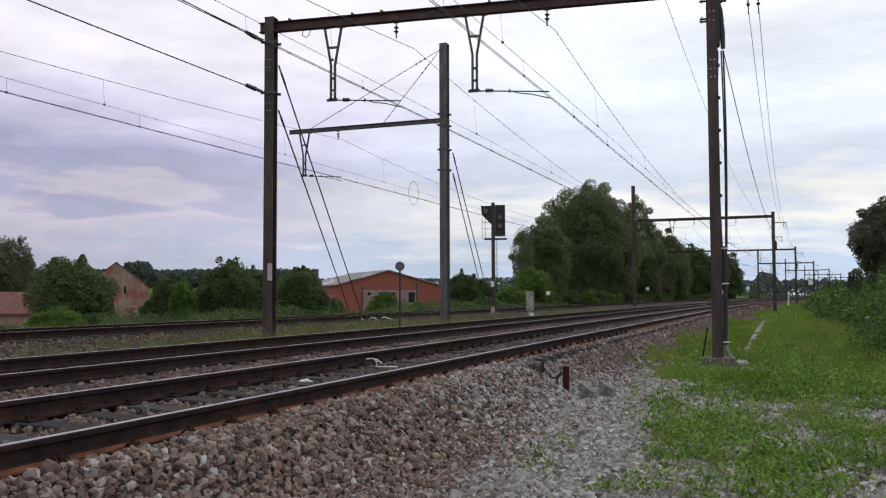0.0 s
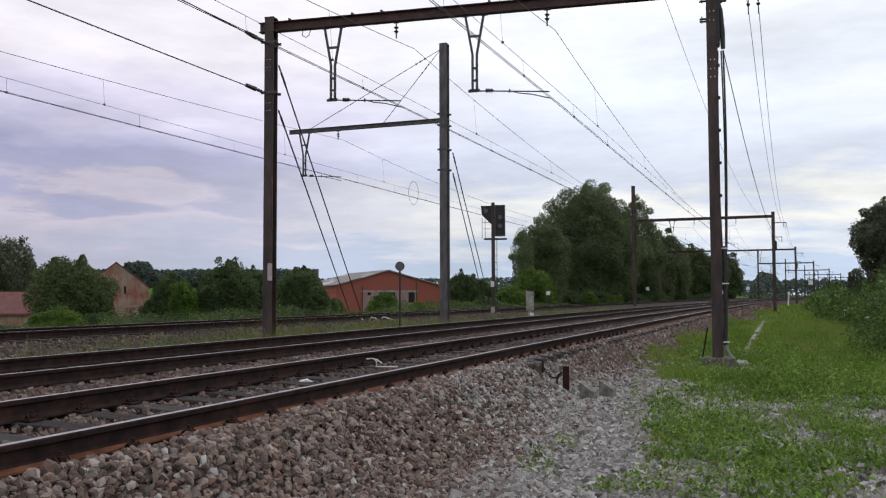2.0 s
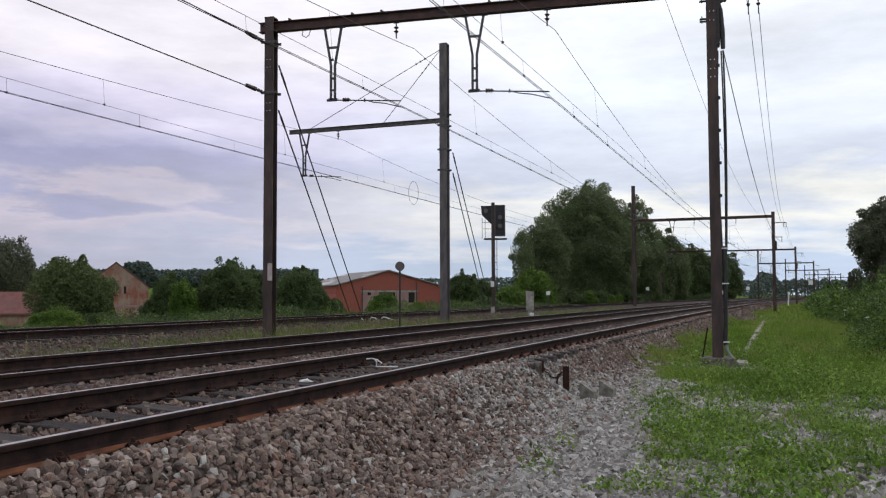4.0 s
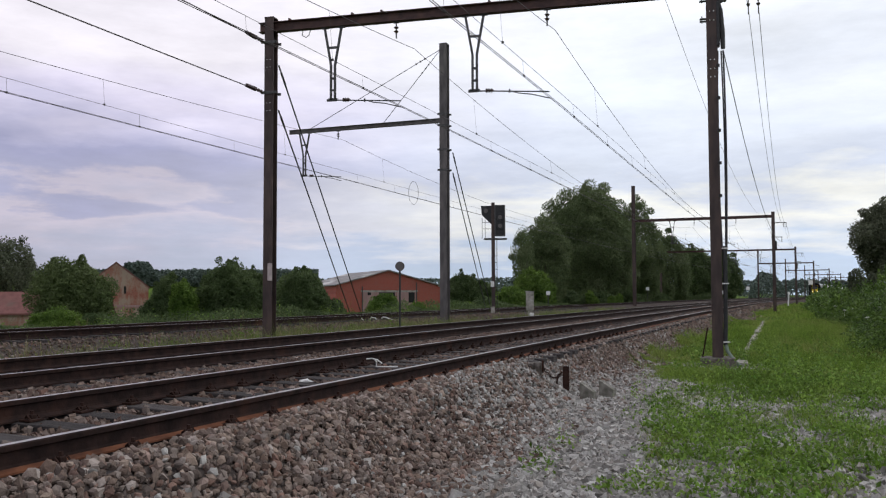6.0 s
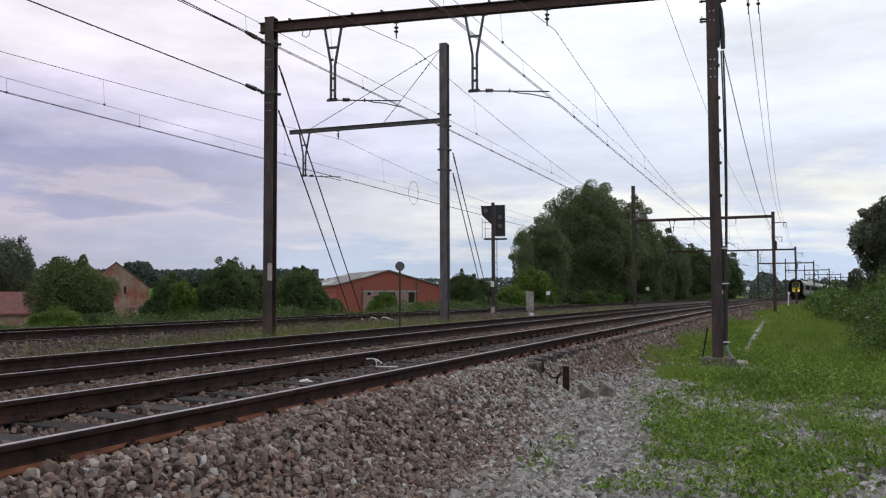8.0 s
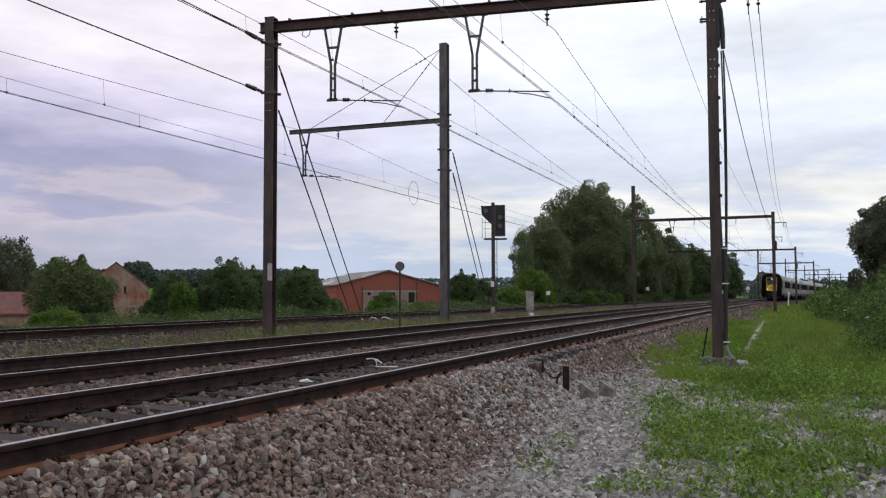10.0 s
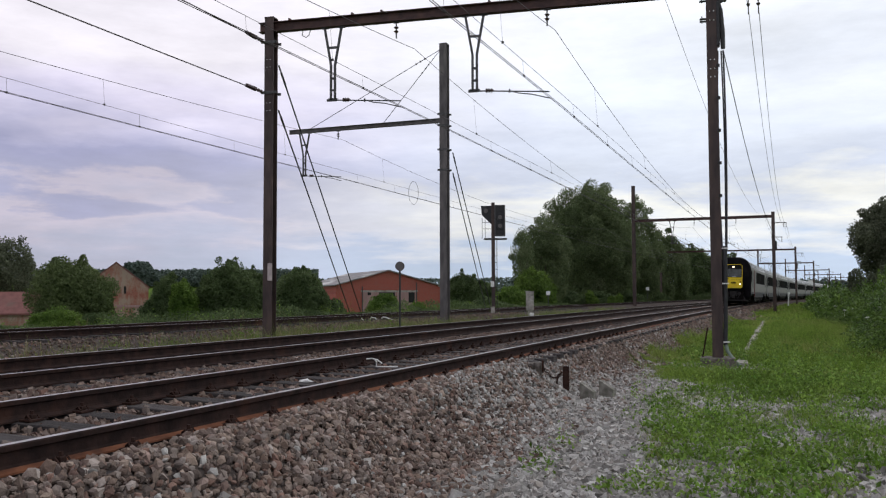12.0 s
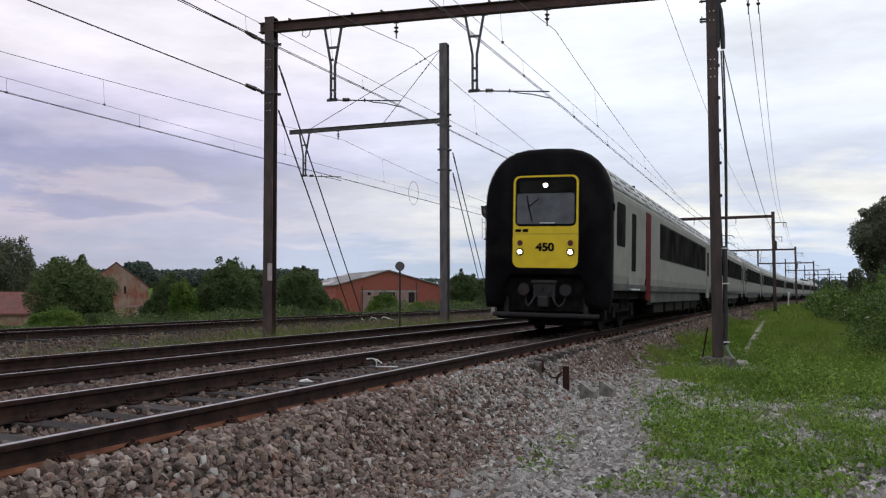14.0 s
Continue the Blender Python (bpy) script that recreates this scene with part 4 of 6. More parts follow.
def barn():
    m = pose(-8.1, 132.0, -2.3, 0, 0, 22)
    t = gable_house("barn", m, 15.9, 21.0, 4.75, 6.9, M_BRICK, M_CORRUGATED, "red brick barn with grey corrugated roof and pink doors", "barn", 0.35)
    for x0, x1 in ((-3.9, -1.9), (-1.85, 1.25), (1.3, 4.3)):
        bm = bmesh.new()
        box(bm, (x0, -0.09, 0.2), (x1, -0.01, 3.75), bevel=0.02)
        part("barn_door", bm, M_PINK, t, "faded pink boarded door")
    # flat black plates on the doors; the shade inside is their colour
    for x0, x1, z0 in ((-1.45, 1.0, 2.3), (3.15, 4.1, 2.2), (-3.2, -2.7, 3.3)):
        bm = bmesh.new()
        box(bm, (x0, -0.13, z0), (x1, -0.095, 3.72))
        part("opening", bm, M_DARK, t)
    bm = bmesh.new()
    box(bm, (-4.2, -0.14, 3.75), (4.6, -0.02, 4.02))
    part("lintel", bm, M_CONCRETE, t)
    for x in (-4.0, 4.4):
        bm = bmesh.new()
        rod(bm, (x, -0.12, 0), (x, -0.12, 5.2 if x > 0 else 4.6), 0.07, 8)
        part("downpipe", bm, M_GALV, t)
    a = gable_house("barn_annex", pose(-3.0, 141.0, -2.3, 0, 0, 14), 7.0, 8.0, 4.2, 5.6, M_BRICK, M_CORRUGATED, "low brick annex behind the barn", "barn")
    h = gable_house("old_house", pose(-34.75, 95.0, -2.5, 0, 0, 21), 6.6, 9.0, 4.35, 6.95, M_OLDBRICK, M_TILES, "derelict gabled brick house with peeling plaster", "house", 0.12)
    bm = bmesh.new()
    box(bm, (-3.3, -0.07, 2.25), (3.3, -0.004, 2.5))
    part("plaster_band", bm, M_PINK, h)
    # a darker brick edge down both slopes of the gable
    for q in (-1, 1):
        bm = bmesh.new()
        extrude_profile(bm, [(0.0, 6.93), (q * 3.28, 4.33), (q * 3.28, 3.6), (q * 2.9, 4.15), (0.0, 6.45)], -0.06, -0.004)
        bmesh.ops.recalc_face_normals(bm, faces=bm.faces)
        part("gable_edging", bm, M_OLDBRICK, h, "dark red brick edging of the gable")
    bm = bmesh.new()
    box(bm, (0.8, -0.03, 3.7), (1.02, 0.02, 4.5))
    part("slit_window", bm, M_DARK, h)
    gable_house("shed", pose(-36.5, 72.0, -2.6, 0, 0, -80), 5.0, 9.0, 2.2, 3.75, M_OLDBRICK, M_TILES, "low shed with a dull red tiled roof", "shed")


barn()

# ---------------------------------------------------------------- leaves
RNG = np.random.default_rng(7)


def unit(v):
    return v / np.maximum(np.linalg.norm(v, axis=1, keepdims=True), 1e-9)


def leaf_quads(centres, size, normals=None, droop=0.0, narrow=0.5):
    """Pointed leaves or leaf sprays at the centres."""
    n = len(centres)
    size = np.broadcast_to(size, n)[:, None]
    u = RNG.normal(size=(n, 3))
    u[:, 2] -= droop
    u = unit(u)
    w = RNG.normal(size=(n, 3)) if normals is None else normals + RNG.normal(size=(n, 3)) * 0.7
    v = unit(np.cross(u, w))
    k = np.cross(u, v) * 0.18
    V = np.stack([centres - u * size, centres - v * size * narrow + k * size, centres + u * size, centres + v * size * narrow + k * size], 1).reshape(-1, 3)
    return V, np.arange(4 * n).reshape(n, 4)


def crown_points(blobs, count):
    """Points in and near the surfaces of overlapping balls, thinned where noise opens gaps."""
    r = np.array([b[3] for b in blobs])
    pick = RNG.choice(len(blobs), count, p=r ** 2 / (r ** 2).sum())
    d = unit(RNG.normal(size=(count, 3)))
    rad = r[pick] * np.where(RNG.random(count) < 0.8, RNG.normal(0.95, 0.10, count), RNG.random(count) ** 0.5)
    c = np.array([b[:3] for b in blobs])[pick]
    p = c + d * rad[:, None] * np.array([1, 1, 0.9])
    g = hash_noise(p[:, 0] * 1.0 + p[:, 2] * 0.7, p[:, 1] + p[:, 2] * 0.9, 0.35 * r.mean() + 0.1, 3)
    keep = g > 0.2
    return p[keep], d[keep]


SWAYING = []


def tree(x, y, z0, top, radius, mat, label, count, leaf, seed, crown_low=0.18, blobs=16, name="tree", droop=0.3, trunk=None, flat=1.0, narrow=0.5, tips=0, plumes=0):
    """Trunk, limbs and a crown of leaf sprays. top: height of the crown's top in world z."""
    global RNG
    RNG = np.random.default_rng(seed)
    h = top - z0
    t = thing(name, pose(x, y, z0), label, "tree" if name != "bush" else "bush", "trees and bushes beside the line")
    bl = []
    zc, zr = h * (1 + crown_low) / 2, h * (1 - crown_low) / 2
    for i in range(blobs):
        d = unit(RNG.normal(size=(1, 3)))[0]
        f = RNG.uniform(0.55, 0.80)
        br = RNG.uniform(0.20, 0.34) * min(radius, zr * 1.2)
        bl.append((d[0] * f * radius, d[1] * f * radius * flat, min(zc + d[2] * f * zr, h - br * 0.92), br))
    for i in range(tips):
        a = RNG.uniform(0, math.tau)
        f = RNG.uniform(0.1, 0.7)
        zz = h * RNG.uniform(0.88, 1.0) * (1 - 0.25 * f * f)
        bl.append((math.cos(a) * f * radius, math.sin(a) * f * radius * flat, zz, radius * 0.11))
    count = int(count * 2.7)
    leaf *= 0.60
    p, nrm = crown_points(bl, int(count * 0.45))
    # the mass of the crown: an uneven egg, denser near its skin
    k = int(count * 0.65)
    d = unit(RNG.normal(size=(k, 3)))
    lump = 0.70 + 0.30 * hash_noise(d[:, 0] * 3 + seed, d[:, 1] * 3 + d[:, 2] * 4, 1.0, seed) + 0.12 * hash_noise(d[:, 0] * 9 + d[:, 2] * 5, d[:, 1] * 9 + seed, 1.0, seed + 1)
    rad = lump * np.where(RNG.random(k) < 0.75, RNG.uniform(0.82, 1.0, k), RNG.random(k) ** 0.4 * 0.85)
    q = d * rad[:, None] * np.array([radius * 0.92, radius * 0.92 * flat, zr * 0.92]) + np.array([0, 0, zc])
    # gaps where sky shows between the boughs
    keep = hash_noise(q[:, 0] * 1.3 + q[:, 2], q[:, 1] + q[:, 2] * 1.7, 0.09 * radius + 0.12, seed + 2) > 0.16
    p, nrm = np.concatenate([p, q[keep]]), np.concatenate([nrm, d[keep]])
    # upright leafy shoots that taper out of the crown
    for i in range(plumes):
        a, f = RNG.uniform(0, math.tau), RNG.uniform(0.0, 0.85) ** 0.7
        high = h * RNG.uniform(0.86, 1.03) * (1 - 0.42 * f * f)
        m = int(count * 0.035)
        u = RNG.random(m) ** 0.8
        wide = radius * 0.30 * (1 - u) ** 0.55 * RNG.random(m) ** 0.4 + 0.03
        b = RNG.uniform(0, math.tau, m)
        lean_x, lean_y = RNG.normal(0, 0.10, 2) * radius
        cx, cy = math.cos(a) * f * radius * 0.85, math.sin(a) * f * radius * 0.85 * flat
        q = np.stack([cx + lean_x * u + np.cos(b) * wide, cy + lean_y * u + np.sin(b) * wide, high * (0.45 + 0.55 * u)], 1)
        p, nrm = np.concatenate([p, q]), np.concatenate([nrm, np.stack([np.cos(b), np.sin(b), b * 0 + 0.5], 1)])
    p[:, 2] = np.maximum(p[:, 2], 0.05)
    V, F = leaf_quads(p, leaf * RNG.uniform(0.6, 1.3, len(p)), nrm, droop, narrow)
    c = new("crown", fast_mesh("crown", V, F, mat))
    c.parent = t
    if radius > 2.0 and y < 140:
        SWAYING.append(c)
    bm = bmesh.new()
    r0 = trunk or max(0.05, radius * 0.07)
    lean = RNG.uniform(-0.06, 0.06, 2)
    pts = [(lean[0] * f * h, lean[1] * f * h, f * h * 0.8 - 0.2) for f in np.linspace(0, 1, 6)]
    sweep(bm, pts, [r0 * (1.15 - 0.95 * f) for f in np.linspace(0, 1, 6)], 8)
    part("trunk", bm, M_BARK, t)
    for b in bl[:7]:
        bm = bmesh.new()
        f = RNG.uniform(0.25, 0.6)
        a = Vector((lean[0] * f * h, lean[1] * f * h, f * h * 0.8))
        e = Vector(b[:3])
        mid = a.lerp(e, 0.5) + Vector((0, 0, -0.05 * h))
        sweep(bm, [a, mid, e], [r0 * 0.42, r0 * 0.28, r0 * 0.08], 5)
        part("limb", bm, M_BARK, t)
    return t


def at_depth(px, depth):
    """World x of a line of sight that leaves the axis by px thousandths of the depth."""
    return px * depth / 1000.0


OLIVE = material("olive_green_bush_leaf", [(0.074, 0.104, 0.040), (0.110, 0.145, 0.056), (0.145, 0.180, 0.074)], 0.5, rough=0.65, island=0.35, translucent=0.42, spec=0.2)
WILLOW, DARK, BRIGHT, PLUM = M_LEAF_WILLOW, M_LEAF_DARK, M_LEAF_BRIGHT, M_LEAF_PLUM
# sight-line x, depth, base z, top z, radius, leaf, label, leaves, leaf size, seed
tree(at_depth(159, 105), 105, -2.3, 14.2, 7.0, WILLOW, "large dense grey-green willow beside the line", 52000, 0.25, 21, 0.0, 30, droop=0.6, narrow=0.35, tips=8, plumes=10)
tree(at_depth(111, 84), 84, -2.3, 8.9, 3.0, WILLOW, "grey-green willow at the edge of the wood", 16000, 0.20, 22, 0.0, 14, droop=0.6, narrow=0.35, tips=5)
tree(at_depth(212, 129), 129, -2.2, 15.4, 4.9, WILLOW, "tall dense willow close to the line", 22000, 0.29, 23, 0.0, 18, droop=0.5, narrow=0.35, tips=6)
tree(at_depth(250, 155), 155, -2.2, 12.4, 5.0, WILLOW, "lower willow further along the line", 14000, 0.34, 24, 0.0, 14, droop=0.5, narrow=0.35, tips=6)
tree(at_depth(281, 182), 182, -2.0, 11.6, 4.4, DARK, "dark green bushy tree beside the far bank", 9000, 0.38, 25, 0.0, 12, tips=4)
tree(at_depth(310, 214), 214, -2.0, 11.9, 6.0, DARK, "dark rounded tree at the end of the wood", 12000, 0.44, 26, 0.0, 14, tips=5)
tree(at_depth(89, 78), 78, -2.0, 7.3, 1.25, WILLOW, "slender birch with hanging twigs", 2600, 0.15, 27, 0.28, 11, droop=2.4, narrow=0.28, trunk=0.06)
tree(at_depth(99, 77), 77, -2.0, 3.6, 2.2, BRIGHT, "fresh green bush under the willow", 6500, 0.17, 28, 0.0, 10, name="bush")
tree(at_depth(76, 72), 72, -2.0, 1.9, 1.9, BRIGHT, "low fresh green bush beside the bank", 5000, 0.15, 29, 0.0, 9, name="bush")
# low bushes whose dark leaf colour stands in for shade under the willows
for k, (px, dep, top, r) in enumerate(((138, 85, 1.5, 2.4), (172, 99, 1.6, 2.6), (205, 115, 1.7, 2.8), (235, 135, 1.7, 3.0), (262, 155, 1.7, 3.2), (290, 180, 1.8, 3.4))):
    tree(at_depth(px, dep), dep, -2.0, top, r, DARK, "undergrowth bush coloured dark for the shade along the wood's edge", 5000, 0.22, 40 + k, 0.0, 10, name="bush")
# over the fields on the other side
tree(at_depth(-494, 76), 76, -2.3, 6.4, 3.3, PLUM, "olive-grey tree at the end of the fields", 9000, 0.19, 31, 0.15, 16, tips=4)
tree(at_depth(-417, 52), 52, -2.3, 3.55, 2.6, OLIVE, "broad olive-green bushy tree beyond the track", 11000, 0.15, 32, 0.0, 16, name="bush", droop=-0.2, plumes=10)
tree(at_depth(-432, 44), 44, -2.0, 0.55, 1.6, BRIGHT, "low bright bush beyond the track", 6000, 0.11, 33, 0.0, 10, name="bush")
tree(at_depth(-290, 58), 58, -2.3, 2.3, 1.15, BRIGHT, "bright green bush beside the old house", 7000, 0.14, 34, 0.0, 12, name="bush")
tree(at_depth(-306, 62), 62, -2.3, 2.6, 1.5, DARK, "dark green bush below the house", 7000, 0.15, 35, 0.0, 12, name="bush", tips=3)
tree(at_depth(-240, 60), 60, -2.3, 3.5, 2.3, DARK, "dark bushy tree with upright shoots", 9000, 0.15, 36, 0.0, 16, droop=-0.6, tips=3, plumes=15)
tree(at_depth(-213, 62), 62, -2.3, 3.0, 1.8, DARK, "dark bush with upright shoots", 6000, 0.15, 37, 0.0, 12, droop=-0.6, tips=2, plumes=12, name="bush")
tree(at_depth(-160, 55), 55, -2.3, 2.85, 2.1, DARK, "rounded dark green bush with a ragged top", 9000, 0.14, 38, 0.0, 14, droop=-0.3, tips=2, plumes=14, name="bush")
tree(at_depth(-125, 58), 58, -2.3, 0.7, 1.5, DARK, "low dark bush near the barn", 4500, 0.14, 39, 0.0, 9, name="bush")
tree(at_depth(-66, 62), 62, -2.0, 1.25, 1.5, BRIGHT, "green bush in front of the barn", 4500, 0.13, 50, 0.0, 9, name="bush")
tree(at_depth(-28, 52), 52, -2.0, 0.75, 0.9, BRIGHT, "bright young bush in front of the barn", 3200, 0.12, 51, 0.0, 8, name="bush", droop=-0.5)
tree(at_depth(-322, 62), 62, -2.2, 0.9, 1.3, DARK, "low dark bush below the old house", 4500, 0.14, 52, 0.0, 10, name="bush")
tree(at_depth(-385, 50), 50, -2.2, 0.1, 1.6, DARK, "low scrub beyond the track", 5000, 0.12, 53, 0.0, 9, name="bush")
tree(at_depth(22, 105), 105, -2.2, 3.9, 2.3, DARK, "dark green field tree", 5500, 0.20, 54, 0.0, 12, tips=2, plumes=9)
tree(at_depth(42, 110), 110, -2.2, 3.2, 2.4, DARK, "dark green field tree", 5500, 0.20, 55, 0.0, 12, tips=2, plumes=9)
tree(at_depth(15, 70), 70, -2.2, 0.6, 2.0, BRIGHT, "low green bush beyond the track", 5000, 0.16, 56, 0.0, 9, name="bush")
for k, (px, dep, top) in enumerate(((164, 84, 1.45), (168, 85, 1.0), (188, 92, 0.9), (197, 95, 1.15))):
    tree(at_depth(px, dep), dep, -0.6, top, 0.5, BRIGHT, "young bright green shoot beside the track", 900, 0.13, 60 + k, 0.05, 6, name="bush", droop=-1.5, trunk=0.02)
# on the right-hand side
tree(at_depth(508, 62), 62, -0.9, 7.9, 3.1, PLUM, "dark broad-leaved tree behind the hedge", 14000, 0.17, 70, 0.22, 18, tips=5)
tree(at_depth(462, 48), 48, -0.8, 2.4, 0.5, PLUM, "thin reddish sapling standing out of the hedge", 900, 0.10, 71, 0.5, 7, trunk=0.03)
tree(at_depth(480, 52), 52, -0.8, 2.3, 0.35, PLUM, "thin sapling standing out of the hedge", 600, 0.10, 72, 0.5, 6, trunk=0.03)


def hedge():
    """Uneven scrub along the path, as one mass of leaves."""
    global RNG
    RNG = np.random.default_rng(5)
    V, F, n = [], [], 0
    # stretch, clumps, leaves, leaf size
    for s0, s1, clumps, count, leaf in ((12, 24, 130, 62000, 0.046), (24, 45, 210, 62000, 0.070), (45, 110, 420, 50000, 0.13), (110, 260, 500, 20000, 0.26)):
        cs = RNG.uniform(s0, s1, clumps)
        across = RNG.random(clumps) ** 1.2 * 3.4
        edge = 7.35 - 1.9 * smooth(45, 140, cs) + 0.8 * (hash_noise(cs, cs * 0, 2.6, 21) - 0.5)
        cr = RNG.uniform(0.28, 0.75, clumps) * (1 + 0.35 * smooth(0, 1.5, across)) * (1 + cs / 160)
        ch = (0.45 + 1.35 * smooth(0, 1.5, across)) * RNG.uniform(0.65, 1.25, clumps)
        k = RNG.choice(clumps, count, p=cr ** 2 * ch / (cr ** 2 * ch).sum())
        n_dir = unit(RNG.normal(size=(count, 3)))
        n_dir[:, 2] = np.where(RNG.random(count) < 0.7, np.abs(n_dir[:, 2]), n_dir[:, 2])
        rad = np.where(RNG.random(count) < 0.8, RNG.normal(0.95, 0.11, count), RNG.random(count) ** 0.5)
        s, d = cs[k] + n_dir[:, 0] * rad * cr[k], edge[k] + across[k] + n_dir[:, 1] * rad * cr[k]
        up = 0.5 + 0.5 * n_dir[:, 2] * rad
        # some leaves run up tall shoots
        shoot = (k % 7 < 2) & (RNG.random(count) < 0.10)
        s, d = np.where(shoot, cs[k] + RNG.normal(0, 0.05, count), s), np.where(shoot, edge[k] + across[k] + RNG.normal(0, 0.05, count), d)
        up = np.where(shoot, RNG.uniform(0.8, 1.5, count), up)
        z = ground_z(s, d) + np.maximum(0.02, ch[k] * up)
        x, y = along(s, d)
        a, b = leaf_quads(np.stack([x, y, z], 1), leaf * RNG.uniform(0.6, 1.4, count), n_dir, 0.1, 0.5)
        V.append(a)
        F.append(b + n)
        n += len(a)
    me = fast_mesh("hedge", np.concatenate(V), np.concatenate(F), M_LEAF_BRIGHT2)
    tagged(new("hedge", me), "overgrown green scrub hedge beside the grass path", "hedge", kind="stuff")
    # umbels of white flowers in front of it
    bm = bmesh.new()
    sweep(bm, [(0, 0, 0.75), (0.02, 0, 0.9), (0.0, 0.02, 1.0)], 0.004, 4)
    for k in range(16):
        a, r = k * 2.4, 0.018 * math.sqrt(k)
        bmesh.ops.create_icosphere(bm, subdivisions=1, radius=0.016, matrix=Matrix.Translation((math.cos(a) * r, math.sin(a) * r, 1.03 - r * r * 4)))
    first = part("flower_head", bm, M_FLOWER, None, "")
    first.name = "white_umbel"
    tagged(first, "white flowering umbel on a short green stalk", "flower", "umbels in the hedge")
    spots = [(26 + 5.2 * k + RNG.uniform(-2, 2), RNG.uniform(0.1, 0.7), RNG.uniform(-0.35, 0.15)) for k in range(16)]
    for k, (s, dd, dz) in enumerate(spots):
        e = 7.0 - 1.9 * float(smooth(45, 140, s))
        m = spot(s, e + dd, float(ground_z(s, e + dd)) + dz, RNG.uniform(0, 360))
        if k:
            copy_thing(first, m)
        else:
            first.matrix_basis = m


M_LEAF_BRIGHT2 = material("hedge_leaf_mixed_green", [(0.034, 0.072, 0.012), (0.075, 0.135, 0.022), (0.130, 0.205, 0.040)], 0.9, rough=0.6, island=0.55, translucent=0.25, spec=0.3)
hedge()


def scrub():
    """A ragged strip of low scrub and tall weeds beyond the third track."""
    global RNG
    RNG = np.random.default_rng(15)
    n = 120000
    s = 2 + 66 * RNG.random(n) ** 1.15
    d = -13.3 - RNG.random(n) ** 1.3 * 6.0
    h = (0.28 + 0.80 * smooth(0, 1, (-13.6 - d) / 2.4)) * (0.1 + 1.5 * hash_noise(s, d, 2.4, 51) ** 2 + 0.35 * hash_noise(s, d, 0.7, 52))
    z = ground_z(s, d) + h * RNG.random(n) ** 0.6
    x, y = along(s, d)
    V, F = leaf_quads(np.stack([x, y, z], 1), 0.034 * RNG.uniform(0.5, 1.5, n) * (1 + s / 50), None, -0.3, 0.45)
    tagged(new("scrub", fast_mesh("scrub", V, F, M_LEAF_DARK)), "ragged low scrub and tall weeds beyond the third track", "scrub", kind="stuff")


scrub()
# trees outside the view, added so the train's side reflects dark crowns
for k, (x, y, top, r) in enumerate(((31, 44, 9.5, 4.6), (44, 58, 11.0, 5.5), (24, 30, 8.0, 3.6), (58, 84, 11.5, 6.5), (40, 38, 10.5, 5.0))):
    tree(x, y, -0.6, top, r, WILLOW, "unseen broad tree added on the right to darken train reflections", 2600, 0.34, 90 + k, 0.05, 14)


def far_woods():
    """Belts of wood on the low hills and along the horizon."""
    global RNG
    RNG = np.random.default_rng(9)
    C = []
    # left to right: sight line from, to; depth; base z; height
    for a, b, dep, z0, z1, n, rough in ((-480, -140, 640, 7, 20.5, 20000, 0.10), (-368, -312, 600, 8, 24.6, 8000, 0.10), (-330, 110, 660, 2, 14.5, 9000, 0.12), (-480, 320, 900, 0, 13, 6000, 0.15), (-25, 110, 300, -2, 5.0, 2200, 0.25),
                                        (325, 480, 560, -2, 11.0, 5000, 0.2), (342, 385, 430, -2, 11.8, 2200, 0.12), (400, 900, 700, -2, 11.5, 6000, 0.25), (480, 900, 260, -2, 8, 3000, 0.3)):
        px = RNG.uniform(a, b, n)
        d = dep * RNG.uniform(0.96, 1.04, n)
        ends = smooth(0, 0.3, (px - a) / (b - a)) * smooth(0, 0.4, (b - px) / (b - a)) if b - a < 60 else 1.0
        hh = z0 + (z1 - z0) * ((1 - rough) + rough * 0.8 * hash_noise(px, px * 0, 7, 31) + rough * 0.5 * hash_noise(px, px * 0, 2.0, 32)) * (0.35 + 0.65 * ends)
        C.append(np.stack([px * d / 1000, d, z0 + (hh - z0) * RNG.random(n) ** 0.5], 1))
    C = np.concatenate(C)
    # leaf sprays whose colour already holds the distance haze
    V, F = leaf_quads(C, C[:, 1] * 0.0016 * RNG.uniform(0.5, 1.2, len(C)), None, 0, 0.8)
    tagged(new("distant_woods", fast_mesh("distant_woods", V, F, M_FARWOOD)), "belts of distant woodland on the horizon, haze in their green", "woodland", kind="stuff")


far_woods()


